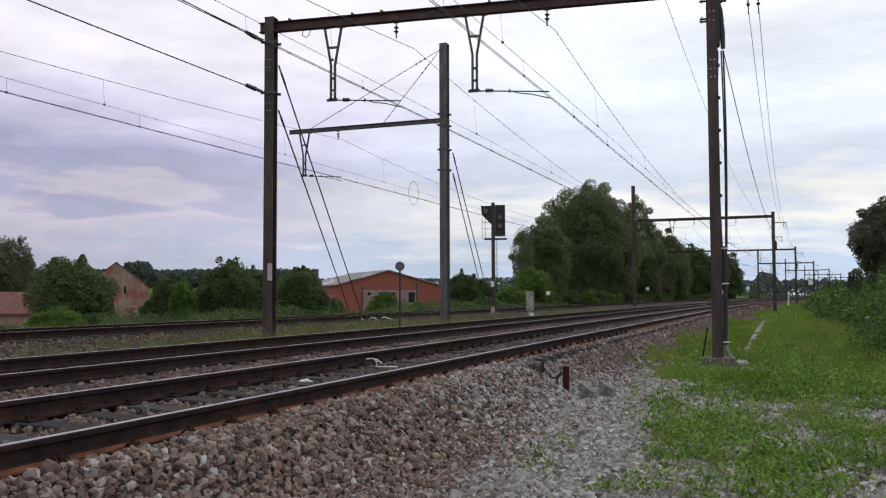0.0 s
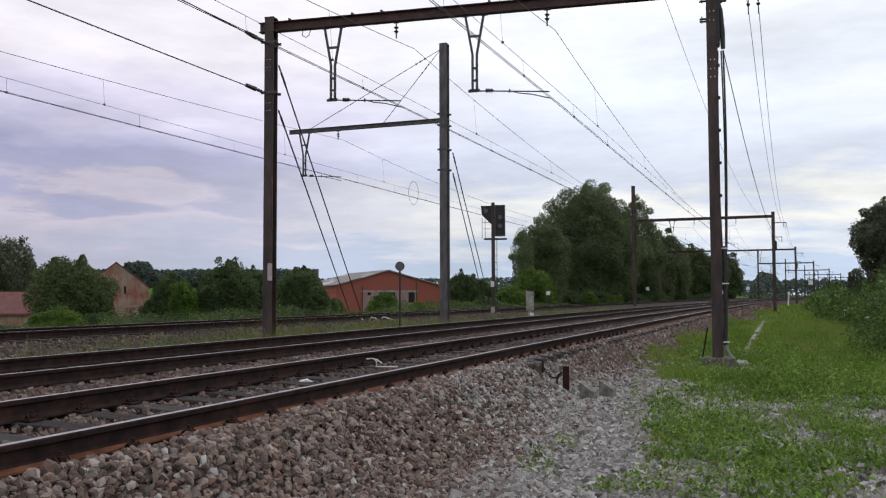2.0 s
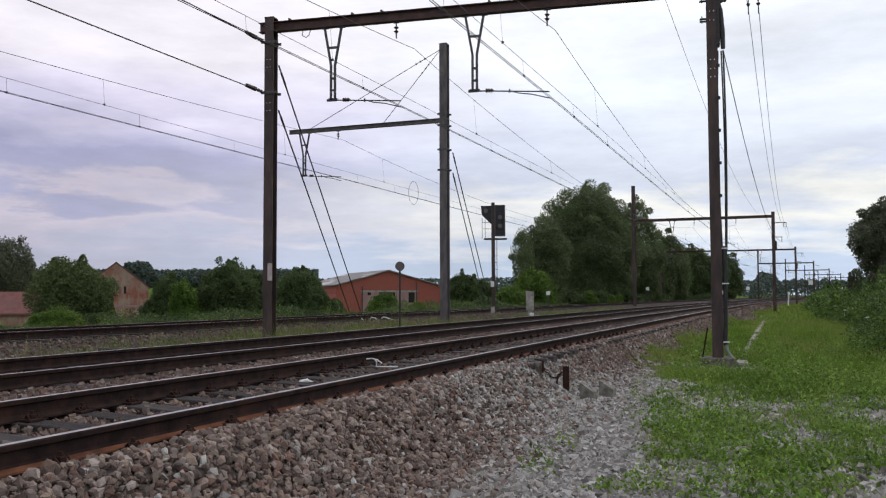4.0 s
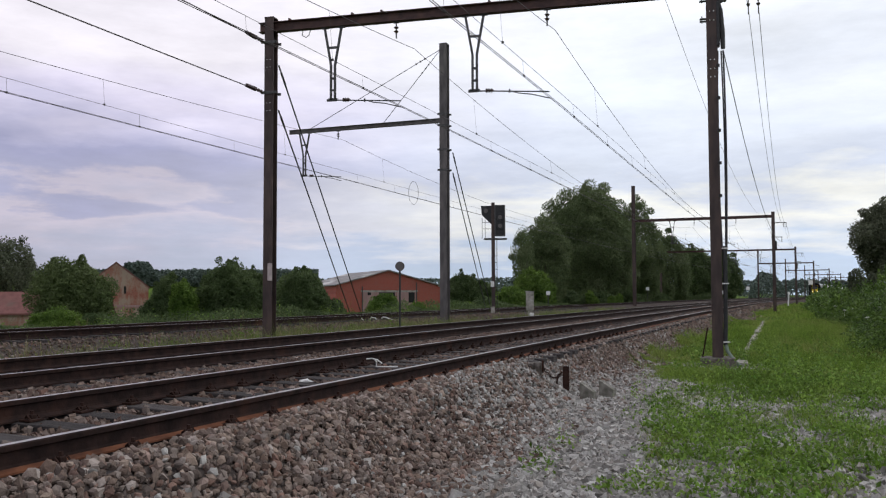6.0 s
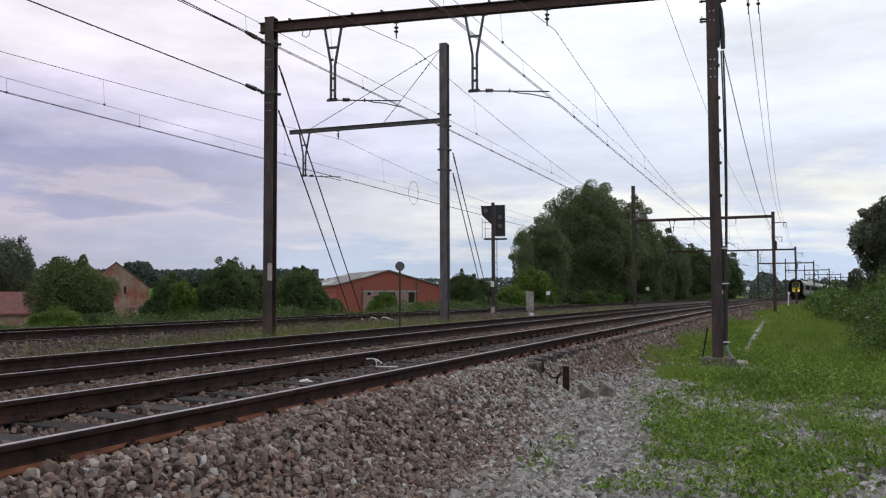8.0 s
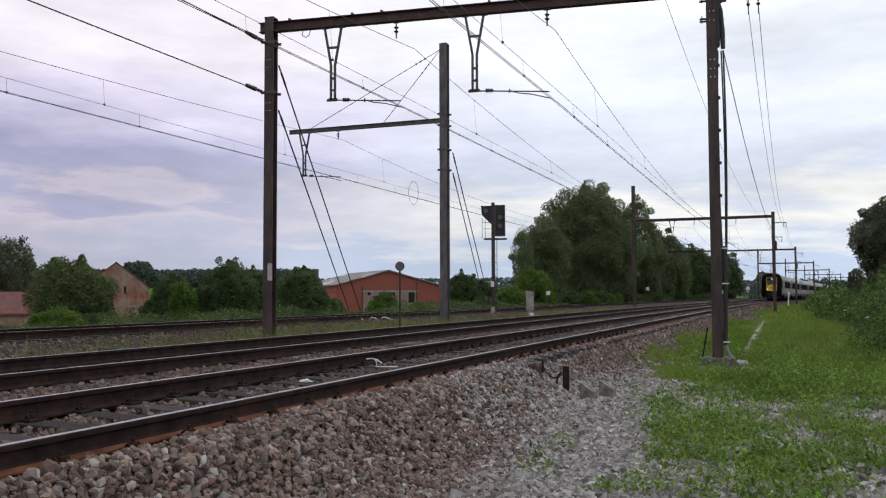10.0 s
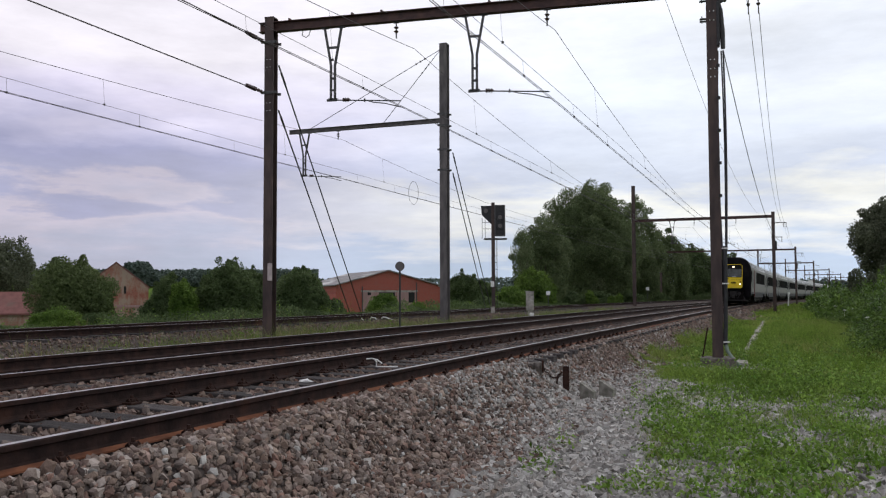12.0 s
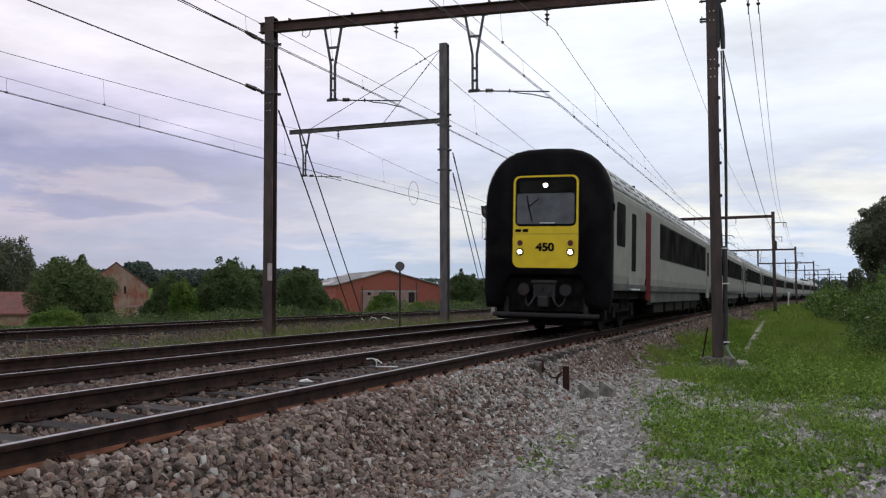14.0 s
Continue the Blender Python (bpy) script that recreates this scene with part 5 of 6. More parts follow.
def grass_and_weeds():
    global RNG
    RNG = np.random.default_rng(11)
    V, verge = [], []
    # region in s, in d, tries, blade height, width
    for s0, s1, d0, d1, tries, h, w in ((-3, 10, 2.2, 7.5, 60000, 0.13, 0.0048), (6, 22, 1.6, 7.8, 240000, 0.23, 0.0055), (20, 50, 1.5, 7.6, 110000, 0.2, 0.010), (50, 170, 1.6, 6.5, 60000, 0.22, 0.03),
                                        (2, 26, -9.0, -5.7, 24000, 0.40, 0.006), (26, 60, -9.0, -5.7, 10000, 0.34, 0.012), (2, 60, -19.0, -12.9, 12000, 0.42, 0.010), (12, 42, 4.4, 7.5, 70000, 0.36, 0.006)):
        s, d = RNG.uniform(s0, s1, tries), RNG.uniform(d0, d1, tries)
        g, _ = zones(s, d)
        keep = RNG.random(tries) < g * (0.25 + 0.9 * hash_noise(s, d, 0.7, 41))
        keep &= RNG.random(tries) < smooth(s0, s0 + 0.25 * (s1 - s0), s + 1.5 * (hash_noise(s, d, 1.2, 44) - 0.5))
        keep &= np.abs(d - 3.94 + 0.016 * (s - 17)) > np.where((s > 12.8) & (s < 51), 0.13, 0.0)
        keep &= (s - 12.25) ** 2 + (d - 3.55) ** 2 > 0.62
        s, d = s[keep], d[keep]
        k = len(s)
        x, y = along(s, d)
        z = ground_z(s, d)
        hh = h * (0.25 + 0.75 * hash_noise(s, d, 1.1, 42) + 0.75 * hash_noise(s, d, 0.32, 45) ** 2) * RNG.uniform(0.5, 1.4, k)
        hh = hh * (0.30 + 0.70 * smooth(0.7, 2.6, np.hypot(s - 12.0, d - 3.5)))
        a = RNG.uniform(0, math.tau, k)
        sway = math.tau * hash_noise(s, d, 0.5, 46)
        lx, ly = (RNG.normal(0, 0.35, k) + 0.35 * np.cos(sway)) * hh, (RNG.normal(0, 0.35, k) + 0.35 * np.sin(sway)) * hh
        b0 = np.stack([x - np.cos(a) * w, y - np.sin(a) * w, z - 0.01], 1)
        b1 = np.stack([x + np.cos(a) * w, y + np.sin(a) * w, z - 0.01], 1)
        tp = np.stack([x + lx, y + ly, z + hh], 1)
        (V if d0 > 0 else verge).append(np.stack([b0, b1, tp], 1).reshape(-1, 3))
    V, verge = np.concatenate(V), np.concatenate(verge)
    tagged(new("grass", fast_mesh("grass", V, np.arange(len(V)).reshape(-1, 3), M_GRASS)), "rough green grass along the path and under the mast", "grass", kind="stuff")
    tagged(new("verge_grass", fast_mesh("verge_grass", verge, np.arange(len(verge)).reshape(-1, 3), M_VERGE)), "thin dull grass and dry stalks between the tracks", "grass", kind="stuff")
    # broad-leaved weeds on the gravel
    C, Z = [], []
    for s0, s1, d0, d1, plants, leaves, size, spread in ((-3.0, 9.0, 2.2, 7.4, 1500, 56, 0.025, 0.11), (6, 18, 2.6, 7.4, 900, 40, 0.032, 0.15), (3, 30, -8.9, -6.0, 120, 18, 0.035, 0.14), (4, 40, -15, -12.7, 200, 30, 0.04, 0.25)):
        s, d = RNG.uniform(s0, s1, plants), RNG.uniform(d0, d1, plants)
        g, gv = zones(s, d)
        keep = RNG.random(plants) < np.maximum(smooth(0.35, 0.75, g) * smooth(0.25, 0.60, hash_noise(s, d, 0.8, 43)), 0.35 * gv * (d > 2.75) * smooth(0.60, 0.72, hash_noise(s, d, 0.7, 47)))
        keep &= (s - 12.2) ** 2 + (d - 3.55) ** 2 > 0.8
        s, d = s[keep], d[keep]
        ss = np.repeat(s, leaves) + RNG.normal(0, spread, len(s) * leaves)
        dd = np.repeat(d, leaves) + RNG.normal(0, spread, len(s) * leaves)
        x, y = along(ss, dd)
        mound = np.repeat(RNG.uniform(0.3, 1.0, len(s)) ** 1.5 * 1.9, leaves) * np.exp(-((ss - np.repeat(s, leaves)) ** 2 + (dd - np.repeat(d, leaves)) ** 2) / (2.2 * spread * spread))
        C.append(np.stack([x, y, ground_z(ss, dd) + 0.01 + RNG.random(len(ss)) ** 0.6 * spread * 2.3 * mound], 1))
        Z.append(np.full(len(ss), size) * RNG.uniform(0.5, 1.4, len(ss)))
    C, Z = np.concatenate(C), np.concatenate(Z)
    up = np.tile(np.array([[0.0, 0.0, 1.6]]), (len(C), 1))
    V, F = leaf_quads(C, Z, up, 0, 0.55)
    tagged(new("weeds", fast_mesh("weeds", V, F, M_WEED)), "low broad-leaved green weeds among the gravel", "weeds", kind="stuff")


grass_and_weeds()

# ---------------------------------------------------------------- the train
# car space: x to the train's right, y forwards, origin on the rail tops under the car's front end
CAR_LENGTH = 26.4
M_BODY = material("light_grey_coach_paint", [(0.20, 0.20, 0.183), (0.25, 0.25, 0.23)], 2.0, rough=0.6, bump=0.0, spec=0.02, stain=(0.225, 0.225, 0.215), stain_scale=0.7, stain_range=(0.5, 0.8))
M_BAND = material("mid_grey_lower_band", [(0.050, 0.052, 0.052), (0.080, 0.082, 0.082)], 2.5, rough=0.6, spec=0.08, stain=(0.11, 0.105, 0.10), stain_scale=1.2)
M_ROOF = material("silver_grey_roof", [(0.46, 0.465, 0.47), (0.58, 0.585, 0.59)], 1.5, rough=0.4, metal=0.1, stain=(0.22, 0.22, 0.22), stain_scale=0.8)
M_UNDER = material("grimy_underframe", [(0.006, 0.0055, 0.0055), (0.020, 0.018, 0.017)], 6, rough=0.9, bump=0.4, spec=0.08)
M_RUBBER = material("matt_black_rubber", [(0.0035, 0.0035, 0.004), (0.008, 0.0075, 0.009)], 3, rough=0.7, bump=0.1, spec=0.06, stain=(0.014, 0.0125, 0.0125), stain_scale=1.4)
M_YELLOW = material("warning_yellow_paint", [(0.70, 0.51, 0.008), (0.78, 0.58, 0.012)], 2.5, rough=0.4, stain=(0.62, 0.45, 0.015), stain_scale=2.2)
M_RED = material("dull_red_door_paint", [(0.070, 0.010, 0.010), (0.095, 0.013, 0.012)], 3, rough=0.6, spec=0.02)
M_GLASS = material("dark_tinted_glass", [(0.008, 0.008, 0.0078), (0.030, 0.030, 0.028)], 0.9, rough=0.2, spec=0.0)
M_SCREEN = material("grey_windscreen", [(0.05, 0.056, 0.056), (0.11, 0.12, 0.116)], 2.2, rough=0.1, spec=0.5)
M_LAMP = glow("lit_headlamp", (1.0, 0.80, 0.60), 9.0)
M_DOOR = material("mid_grey_door_paint", [(0.085, 0.086, 0.084), (0.115, 0.116, 0.112)], 2.5, rough=0.4, spec=0.2)
M_REDLENS = material("dark_red_lens", [(0.06, 0.01, 0.008), (0.09, 0.015, 0.012)], 4, rough=0.2)
HALF = 1.40


def body_outline(z0, half=HALF, top=4.02, n=9, shoulder=2.75):
    """Half an outline of the car body, from the sill up over the roof, as (x, z) for x >= 0."""
    pts = [(half - 0.05, z0), (half, z0 + 0.35), (half, shoulder - 0.35)]
    for i in range(n + 1):
        a = math.pi / 2 * i / n
        pts.append((half * math.cos(a) ** 0.62 * (1 if a < 1.57 else 0), shoulder + 0.1 + (top - shoulder - 0.1) * math.sin(a) ** 0.95))
    return pts


CAR_SIDE = [(1.35, 0.98), (1.40, 1.33), (1.40, 3.12), (1.385, 3.22), (1.33, 3.30), (1.06, 3.70), (0.92, 3.82), (0.55, 3.95), (0.0, 4.00)]


def car_outline(drop=0.0):
    r = [(x, z - (drop if i == 0 else 0)) for i, (x, z) in enumerate(CAR_SIDE)]
    return r + [(-x, z) for x, z in r[::-1][1:]]


def full_outline(z0, half=HALF, top=4.02, **k):
    r = body_outline(z0, half, top, **k)
    return r + [(-x, z) for x, z in r[::-1][1:]]


def ring_solid(sections, mat_fn=None):
    """A skin through outlines at several y, closed at both ends."""
    bm = bmesh.new()
    rings = [[bm.verts.new((x, y, z)) for x, z in o] for y, o in sections]
    for a, b in zip(rings, rings[1:]):
        for i in range(len(a)):
            j = (i + 1) % len(a)
            bm.faces.new((a[i], a[j], b[j], b[i]))
    bm.faces.new(rings[0])
    bm.faces.new(rings[-1][::-1])
    bmesh.ops.recalc_face_normals(bm, faces=bm.faces)
    return bm


def rounded_rect(x0, x1, z0, z1, r, n=5):
    pts = []
    for cx, cz, a0 in ((x1 - r, z1 - r, 0), (x0 + r, z1 - r, 90), (x0 + r, z0 + r, 180), (x1 - r, z0 + r, 270)):
        for i in range(n + 1):
            a = radians(a0 + 90 * i / n)
            pts.append((cx + r * math.cos(a), cz + r * math.sin(a)))
    return pts


def plate_y(name, pts, y0, y1, mat, parent, label=""):
    bm = bmesh.new()
    extrude_profile(bm, pts, y0, y1)
    bmesh.ops.recalc_face_normals(bm, faces=bm.faces)
    return part(name, bm, mat, parent, label)


def side_panel(name, side, y0, y1, z0, z1, proud, mat, parent, r=0.0, label=""):
    """A panel or window set on the car's side, 30 mm deep."""
    bm = bmesh.new()
    x = side * HALF
    if r:
        pts = rounded_rect(y0, y1, z0, z1, r, 3)
        a = [bm.verts.new((x - side * 0.03, p, q)) for p, q in pts]
        b = [bm.verts.new((x + side * proud, p, q)) for p, q in pts]
        for i in range(len(a)):
            j = (i + 1) % len(a)
            bm.faces.new((a[i], a[j], b[j], b[i]))
        bm.faces.new(a[::-1])
        bm.faces.new(b)
        bmesh.ops.recalc_face_normals(bm, faces=bm.faces)
    else:
        lo, hi = sorted((x - side * 0.03, x + side * proud))
        box(bm, (lo, min(y0, y1), z0), (hi, max(y0, y1), z1))
    return part(name, bm, mat, parent, label)


def bogie(parent, y):
    bm = bmesh.new()
    for q in (-1, 1):
        box(bm, (q * 1.0 - 0.07, y - 1.75, 0.45), (q * 1.0 + 0.07, y + 1.75, 0.68), bevel=0.03)
        for k in (-1.28, 1.28):
            box(bm, (q * 1.0 - 0.11, y + k - 0.16, 0.32), (q * 1.0 + 0.11, y + k + 0.16, 0.62), bevel=0.02)
        rod(bm, (q * 1.05, y - 0.3, 0.55), (q * 1.05, y - 0.3, 0.95), 0.13, 10)
        rod(bm, (q * 1.05, y + 0.3, 0.55), (q * 1.05, y + 0.3, 0.95), 0.13, 10)
    box(bm, (-1.0, y - 0.3, 0.42), (1.0, y + 0.3, 0.7))
    b = part("bogie", bm, M_UNDER, parent)
    for k in (-1.28, 1.28):
        bm = bmesh.new()
        rod(bm, (-0.82, y + k, 0.46), (0.82, y + k, 0.46), 0.09, 10)
        for q in (-1, 1):
            rod(bm, (q * 0.68, y + k, 0.46), (q * 0.80, y + k, 0.46), 0.46, 24)
            rod(bm, (q * 0.66, y + k, 0.46), (q * 0.69, y + k, 0.46), 0.49, 24)
        part("wheelset", bm, M_UNDER, b)


def railcar(front, label):
    t = thing("railcar", Matrix(), label, "railcar", "cars of the passenger train")
    y_front = -0.30 if front else -0.35
    y_rear = -CAR_LENGTH + 0.35
    o = car_outline()
    part("body", ring_solid([(y_rear, o), (y_front, o)]), M_BODY, t, "light grey painted coach body", True)
    for p in t.children[-1].data.polygons:
        p.use_smooth = False
    # roof skin, proud of the body
    ro = [(x * 1.004, z + 0.012) for x, z in o if z > 3.25]
    bm = bmesh.new()
    a = [bm.verts.new((x, y_rear + 0.02, z)) for x, z in ro]
    b = [bm.verts.new((x, y_front - 0.02, z)) for x, z in ro]
    for i in range(len(ro) - 1):
        bm.faces.new((a[i], a[i + 1], b[i + 1], b[i]))
    bmesh.ops.recalc_face_normals(bm, faces=bm.faces)
    bmesh.ops.solidify(bm, geom=list(bm.faces), thickness=-0.012)
    roof = part("roof", bm, M_ROOF, t, "silver-grey ribbed roof", True)
    # rows of low ribs and fixings along the roof shoulder
    for side in (-1, 1):
        for x, z in ((1.27, 3.40), (1.15, 3.585), (1.03, 3.745), (0.90, 3.85)):
            bm = bmesh.new()
            box(bm, (side * x - 0.018, y_rear + 0.6, z - 0.02), (side * x + 0.018, y_front - 1.2, z + 0.045))
            part("roof_rib", bm, M_ROOF, roof)
        for x, z in ((1.21, 3.50), (1.09, 3.68)):
            tilt = Matrix.Translation((side * x, 0, z)) @ Matrix.Rotation(side * radians(56), 4, "Y")
            for y in np.arange(y_front - 1.7, y_rear + 1.2, -1.35):
                bm = bmesh.new()
                box(bm, (-0.040, y - 0.36, -0.02), (0.040, y + 0.36, 0.022), tilt)
                part("roof_louvre", bm, M_BAND, roof)
    for y in np.arange(y_front - 3.0, y_rear + 2, -3.4):
        bm = bmesh.new()
        box(bm, (-0.62, y - 1.2, 3.9), (0.62, y + 1.2, 4.06), bevel=0.05)
        part("roof_unit", bm, M_ROOF, roof)
    for side in (-1, 1):
        side_panel("sill_band", side, y_rear + 0.05, y_front - 0.05, 0.99, 1.14, 0.006, M_BAND, t)
        # entrance doors, and on the leading car the crew door and the cab's side window
        for y0, y1, paint in ((((-5.25, -6.1, M_RED),) if front else ((-2.0, -3.3, M_DOOR),)) + ((y_rear + 2.6, y_rear + 1.3, M_BODY if front else M_DOOR),)):
            d = side_panel("door", side, y1, y0, 0.74, 3.12, 0.012, paint, t, 0.04)
            if paint is not M_RED:
                side_panel("door_window", side, y1 + 0.25, y0 - 0.25, 1.75, 2.85, 0.017, M_GLASS, d, 0.08)
            side_panel("door_step", side, y1, y0, 0.62, 0.68, 0.05, M_UNDER, d)
        if front:
            side_panel("cab_window", side, -2.04, -0.94, 2.0, 3.0, 0.008, M_GLASS, t, 0.12)
            d = side_panel("crew_door", side, -3.95, -2.55, 1.02, 3.08, 0.003, M_BODY, t, 0.05)
            side_panel("door_window", side, -3.60, -2.95, 1.47, 2.90, 0.006, M_GLASS, d, 0.07)
            side_panel("door_step", side, -3.9, -2.6, 1.0, 1.04, 0.07, M_ROOF, d)
        # the long dark window band, pane by pane
        ys, ye = (-8.0, y_rear + 3.1) if front else (-0.9, y_rear + 0.6)
        n = 9 if front else 12
        w = (ys - ye) / n
        for k in range(n):
            side_panel("window", side, ys - (k + 1) * w + 0.012, ys - k * w - 0.012, 2.0, 2.98, 0.007, M_GLASS, t, 0.09)
        side_panel("window_band", side, ye - 0.05, ys + 0.05, 1.95, 3.03, 0.003, M_RUBBER, t, 0.12)
        bm = bmesh.new()
        lo, hi = sorted((side * 1.25, side * 1.345))
        box(bm, (lo, y_rear + 5.2, 0.66), (hi, y_front - (6.3 if front else 5.2), 1.0), bevel=0.015)
        part("skirt", bm, M_BAND, t, "mid-grey side skirt")
        for k, y in enumerate(np.arange(y_front - 8.5, y_rear + 6.0, -2.6)):
            bm = bmesh.new()
            lo, hi = sorted((side * 0.9, side * 1.27))
            box(bm, (lo, y - 1.05, 0.34), (hi, y + 1.05, 0.96), bevel=0.03)
            part("equipment_box", bm, M_UNDER, t)
    bm = bmesh.new()
    box(bm, (-1.2, y_rear + 0.3, 0.78), (1.2, y_front - 0.1, 0.985))
    part("underframe", bm, M_UNDER, t)
    # dark filler box added between the wheels to block light under the floor
    bm = bmesh.new()
    box(bm, (-0.66, y_rear + 0.6, 0.15), (0.66, y_front - (0.7 if front else 0.3), 0.79), bevel=0.05)
    part("underfloor_casing", bm, M_UNDER, t)
    bogie(t, y_front - 3.3)
    bogie(t, y_rear + 2.9)
    # rubber ring at the rear end, and at the front of coupled cars
    for y0, y1 in ((-CAR_LENGTH + 0.01, y_rear + 0.06),) + (() if front else ((y_front - 0.06, -0.01),)):
        oo = [(x * 0.975, z - 0.02) for x, z in car_outline(0.2)]
        part("end_bellows", ring_solid([(y0, oo), (y1, oo)]), M_RUBBER, t, "black rubber end ring")
    return t


def cab_front(t):
    """The thick rubber ring with the yellow gangway door in it."""
    o = full_outline(0.56, HALF + 0.045, 4.12) + [(-0.98, 0.56), (-0.96, 1.10), (-0.84, 1.25), (0.84, 1.25), (0.96, 1.10), (0.98, 0.56)]
    pocket = bmesh.new()
    box(pocket, (-1.1, -0.36, 0.5), (1.1, -0.295, 1.4))
    def shrink(f, dz=0.0):
        return [(x * f, 2.3 + (z - 2.3) * (f + dz)) for x, z in o]
    ring = ring_solid([(-0.38, o), (-0.20, shrink(1.004)), (-0.10, shrink(0.985)), (-0.03, shrink(0.955)), (0.0, shrink(0.91, 0.01))])
    part("coupler_pocket", pocket, M_UNDER, t, "dark recess behind the coupler")
    part("rubber_ring", ring, M_RUBBER, t, "thick matt black rubber front ring", True)
    door = plate_y("gangway_door", rounded_rect(-0.74, 0.74, 1.45, 3.50, 0.16), -0.2, 0.022, M_YELLOW, t, "yellow gangway door with a windscreen")
    plate_y("seal", rounded_rect(-0.78, 0.78, 1.41, 3.54, 0.18), -0.2, 0.012, M_RUBBER, door)
    plate_y("windscreen_frame", rounded_rect(-0.69, 0.69, 2.37, 3.46, 0.12), -0.1, 0.028, M_RUBBER, door)
    plate_y("windscreen", rounded_rect(-0.65, 0.65, 2.42, 3.10, 0.06), -0.1, 0.034, M_SCREEN, door, "grey reflecting windscreen")
    plate_y("destination_blind", rounded_rect(-0.60, 0.60, 3.11, 3.38, 0.06), -0.1, 0.034, M_GLASS, door)
    bm = bmesh.new()
    sweep(bm, [(0.30, 0.045, 2.50), (0.38, 0.05, 2.80), (0.42, 0.05, 3.05)], 0.012, 5)
    sweep(bm, [(0.38, 0.05, 2.80), (0.15, 0.05, 2.98)], 0.008, 5)
    part("wiper", bm, M_RUBBER, door)
    bm = bmesh.new()
    rod(bm, (-0.22, 0.04, 2.44), (0.12, 0.04, 2.44), 0.014, 6)
    part("handrail", bm, M_ROOF, door)
    for x in (0.62, 0.45):
        plate_y("vent", rounded_rect(x - 0.065, x + 0.065, 2.24, 2.31, 0.01), 0.0, 0.027, M_RUBBER, door)
    plate_y("seam", rounded_rect(-0.74, 0.74, 2.195, 2.203, 0.002), 0.0, 0.025, M_BAND, door)
    for x, z in ((0.572, 1.80), (-0.572, 1.80), (0.0, 3.275)):
        bm = bmesh.new()
        rod(bm, (x, 0.0, z), (x, 0.045, z), 0.085, 16)
        h = part("headlamp", bm, M_RUBBER, door)
        bm = bmesh.new()
        rod(bm, (x, 0.03, z), (x, 0.055, z), 0.05, 16)
        part("lens", bm, M_LAMP, h, "lit white headlamp")
    for x in (0.572, -0.572):
        bm = bmesh.new()
        rod(bm, (x, 0.0, 2.0), (x, 0.04, 2.0), 0.062, 16)
        part("tail_lamp", bm, M_REDLENS, door)
    fd = bpy.data.curves.new("unit_number", "FONT")
    fd.body, fd.size, fd.align_x, fd.align_y, fd.extrude, fd.offset = "450", 0.245, "CENTER", "CENTER", 0.003, 0.011
    tmp = new("unit_number_curve", fd)
    bpy.context.view_layer.update()
    me = bpy.data.meshes.new_from_object(tmp.evaluated_get(bpy.context.evaluated_depsgraph_get()))
    bpy.data.objects.remove(tmp)
    me.materials.clear()
    me.materials.append(M_RUBBER)
    num = new("unit_number", me)
    num.parent = door
    num.matrix_basis = Matrix.Translation((0.0, 0.028, 1.90)) @ Matrix(((-1.12, 0, 0, 0), (0, 0, 1, 0), (0, 1, 0, 0), (0, 0, 0, 1)))
    # coupler, buffers and front beam
    steel = material("worn_coupler_steel", [(0.005, 0.0045, 0.0045), (0.018, 0.015, 0.014)], 5, rough=0.6, bump=0.3, stain=(0.022, 0.012, 0.011), stain_scale=3)
    bm = bmesh.new()
    box(bm, (-0.25, -0.3, 0.80), (0.25, 0.04, 1.16), bevel=0.03)
    box(bm, (-0.29, -0.02, 1.10), (0.29, 0.07, 1.18), bevel=0.02)
    box(bm, (-0.12, -0.3, 0.58), (0.12, 0.16, 0.84), bevel=0.04)
    rod(bm, (0.10, 0.03, 0.98), (0.10, 0.08, 0.98), 0.075, 12)
    rod(bm, (-0.11, 0.03, 0.95), (-0.11, 0.08, 0.95), 0.06, 12)
    coupler = part("coupler", bm, steel, t, "grimy brown-grey coupler head")
    for x in (-0.2, 0.2):
        bm = bmesh.new()
        sweep(bm, [(x, 0.02, 0.85), (x * 1.3, 0.10, 0.70), (x * 1.7, 0.08, 0.60), (x * 2.1, -0.02, 0.68), (x * 2.3, -0.15, 0.85)], 0.022, 6)
        part("hose", bm, M_CABLE, coupler)
    for x in (-0.47, 0.47):
        bm = bmesh.new()
        rod(bm, (x, -0.3, 0.97), (x, -0.02, 0.97), 0.11, 14)
        rod(bm, (x, -0.03, 0.97), (x, 0.03, 0.97), 0.145, 18, 0.13)
        part("buffer", bm, steel, t, "worn round buffer")
    bm = bmesh.new()
    box(bm, (-1.2, -0.16, 0.36), (1.2, 0.02, 0.46), bevel=0.03)
    for x in (-0.9, 0.9):
        box(bm, (x - 0.05, -0.55, 0.40), (x + 0.05, -0.1, 0.8))
    part("front_beam", bm, steel, t, "grey step beam under the nose")
    bm = bmesh.new()
    box(bm, (-1.25, -0.75, 0.30), (1.25, -0.40, 0.70), bevel=0.06)
    part("apron", bm, M_RUBBER, t)
    for side in (-1, 1):
        bm = bmesh.new()
        box(bm, (side * 1.45 - 0.03, -0.30, 2.72), (side * 1.45 + 0.03, -0.20, 2.88), bevel=0.01)
        part("camera_pod", bm, M_RUBBER, t)


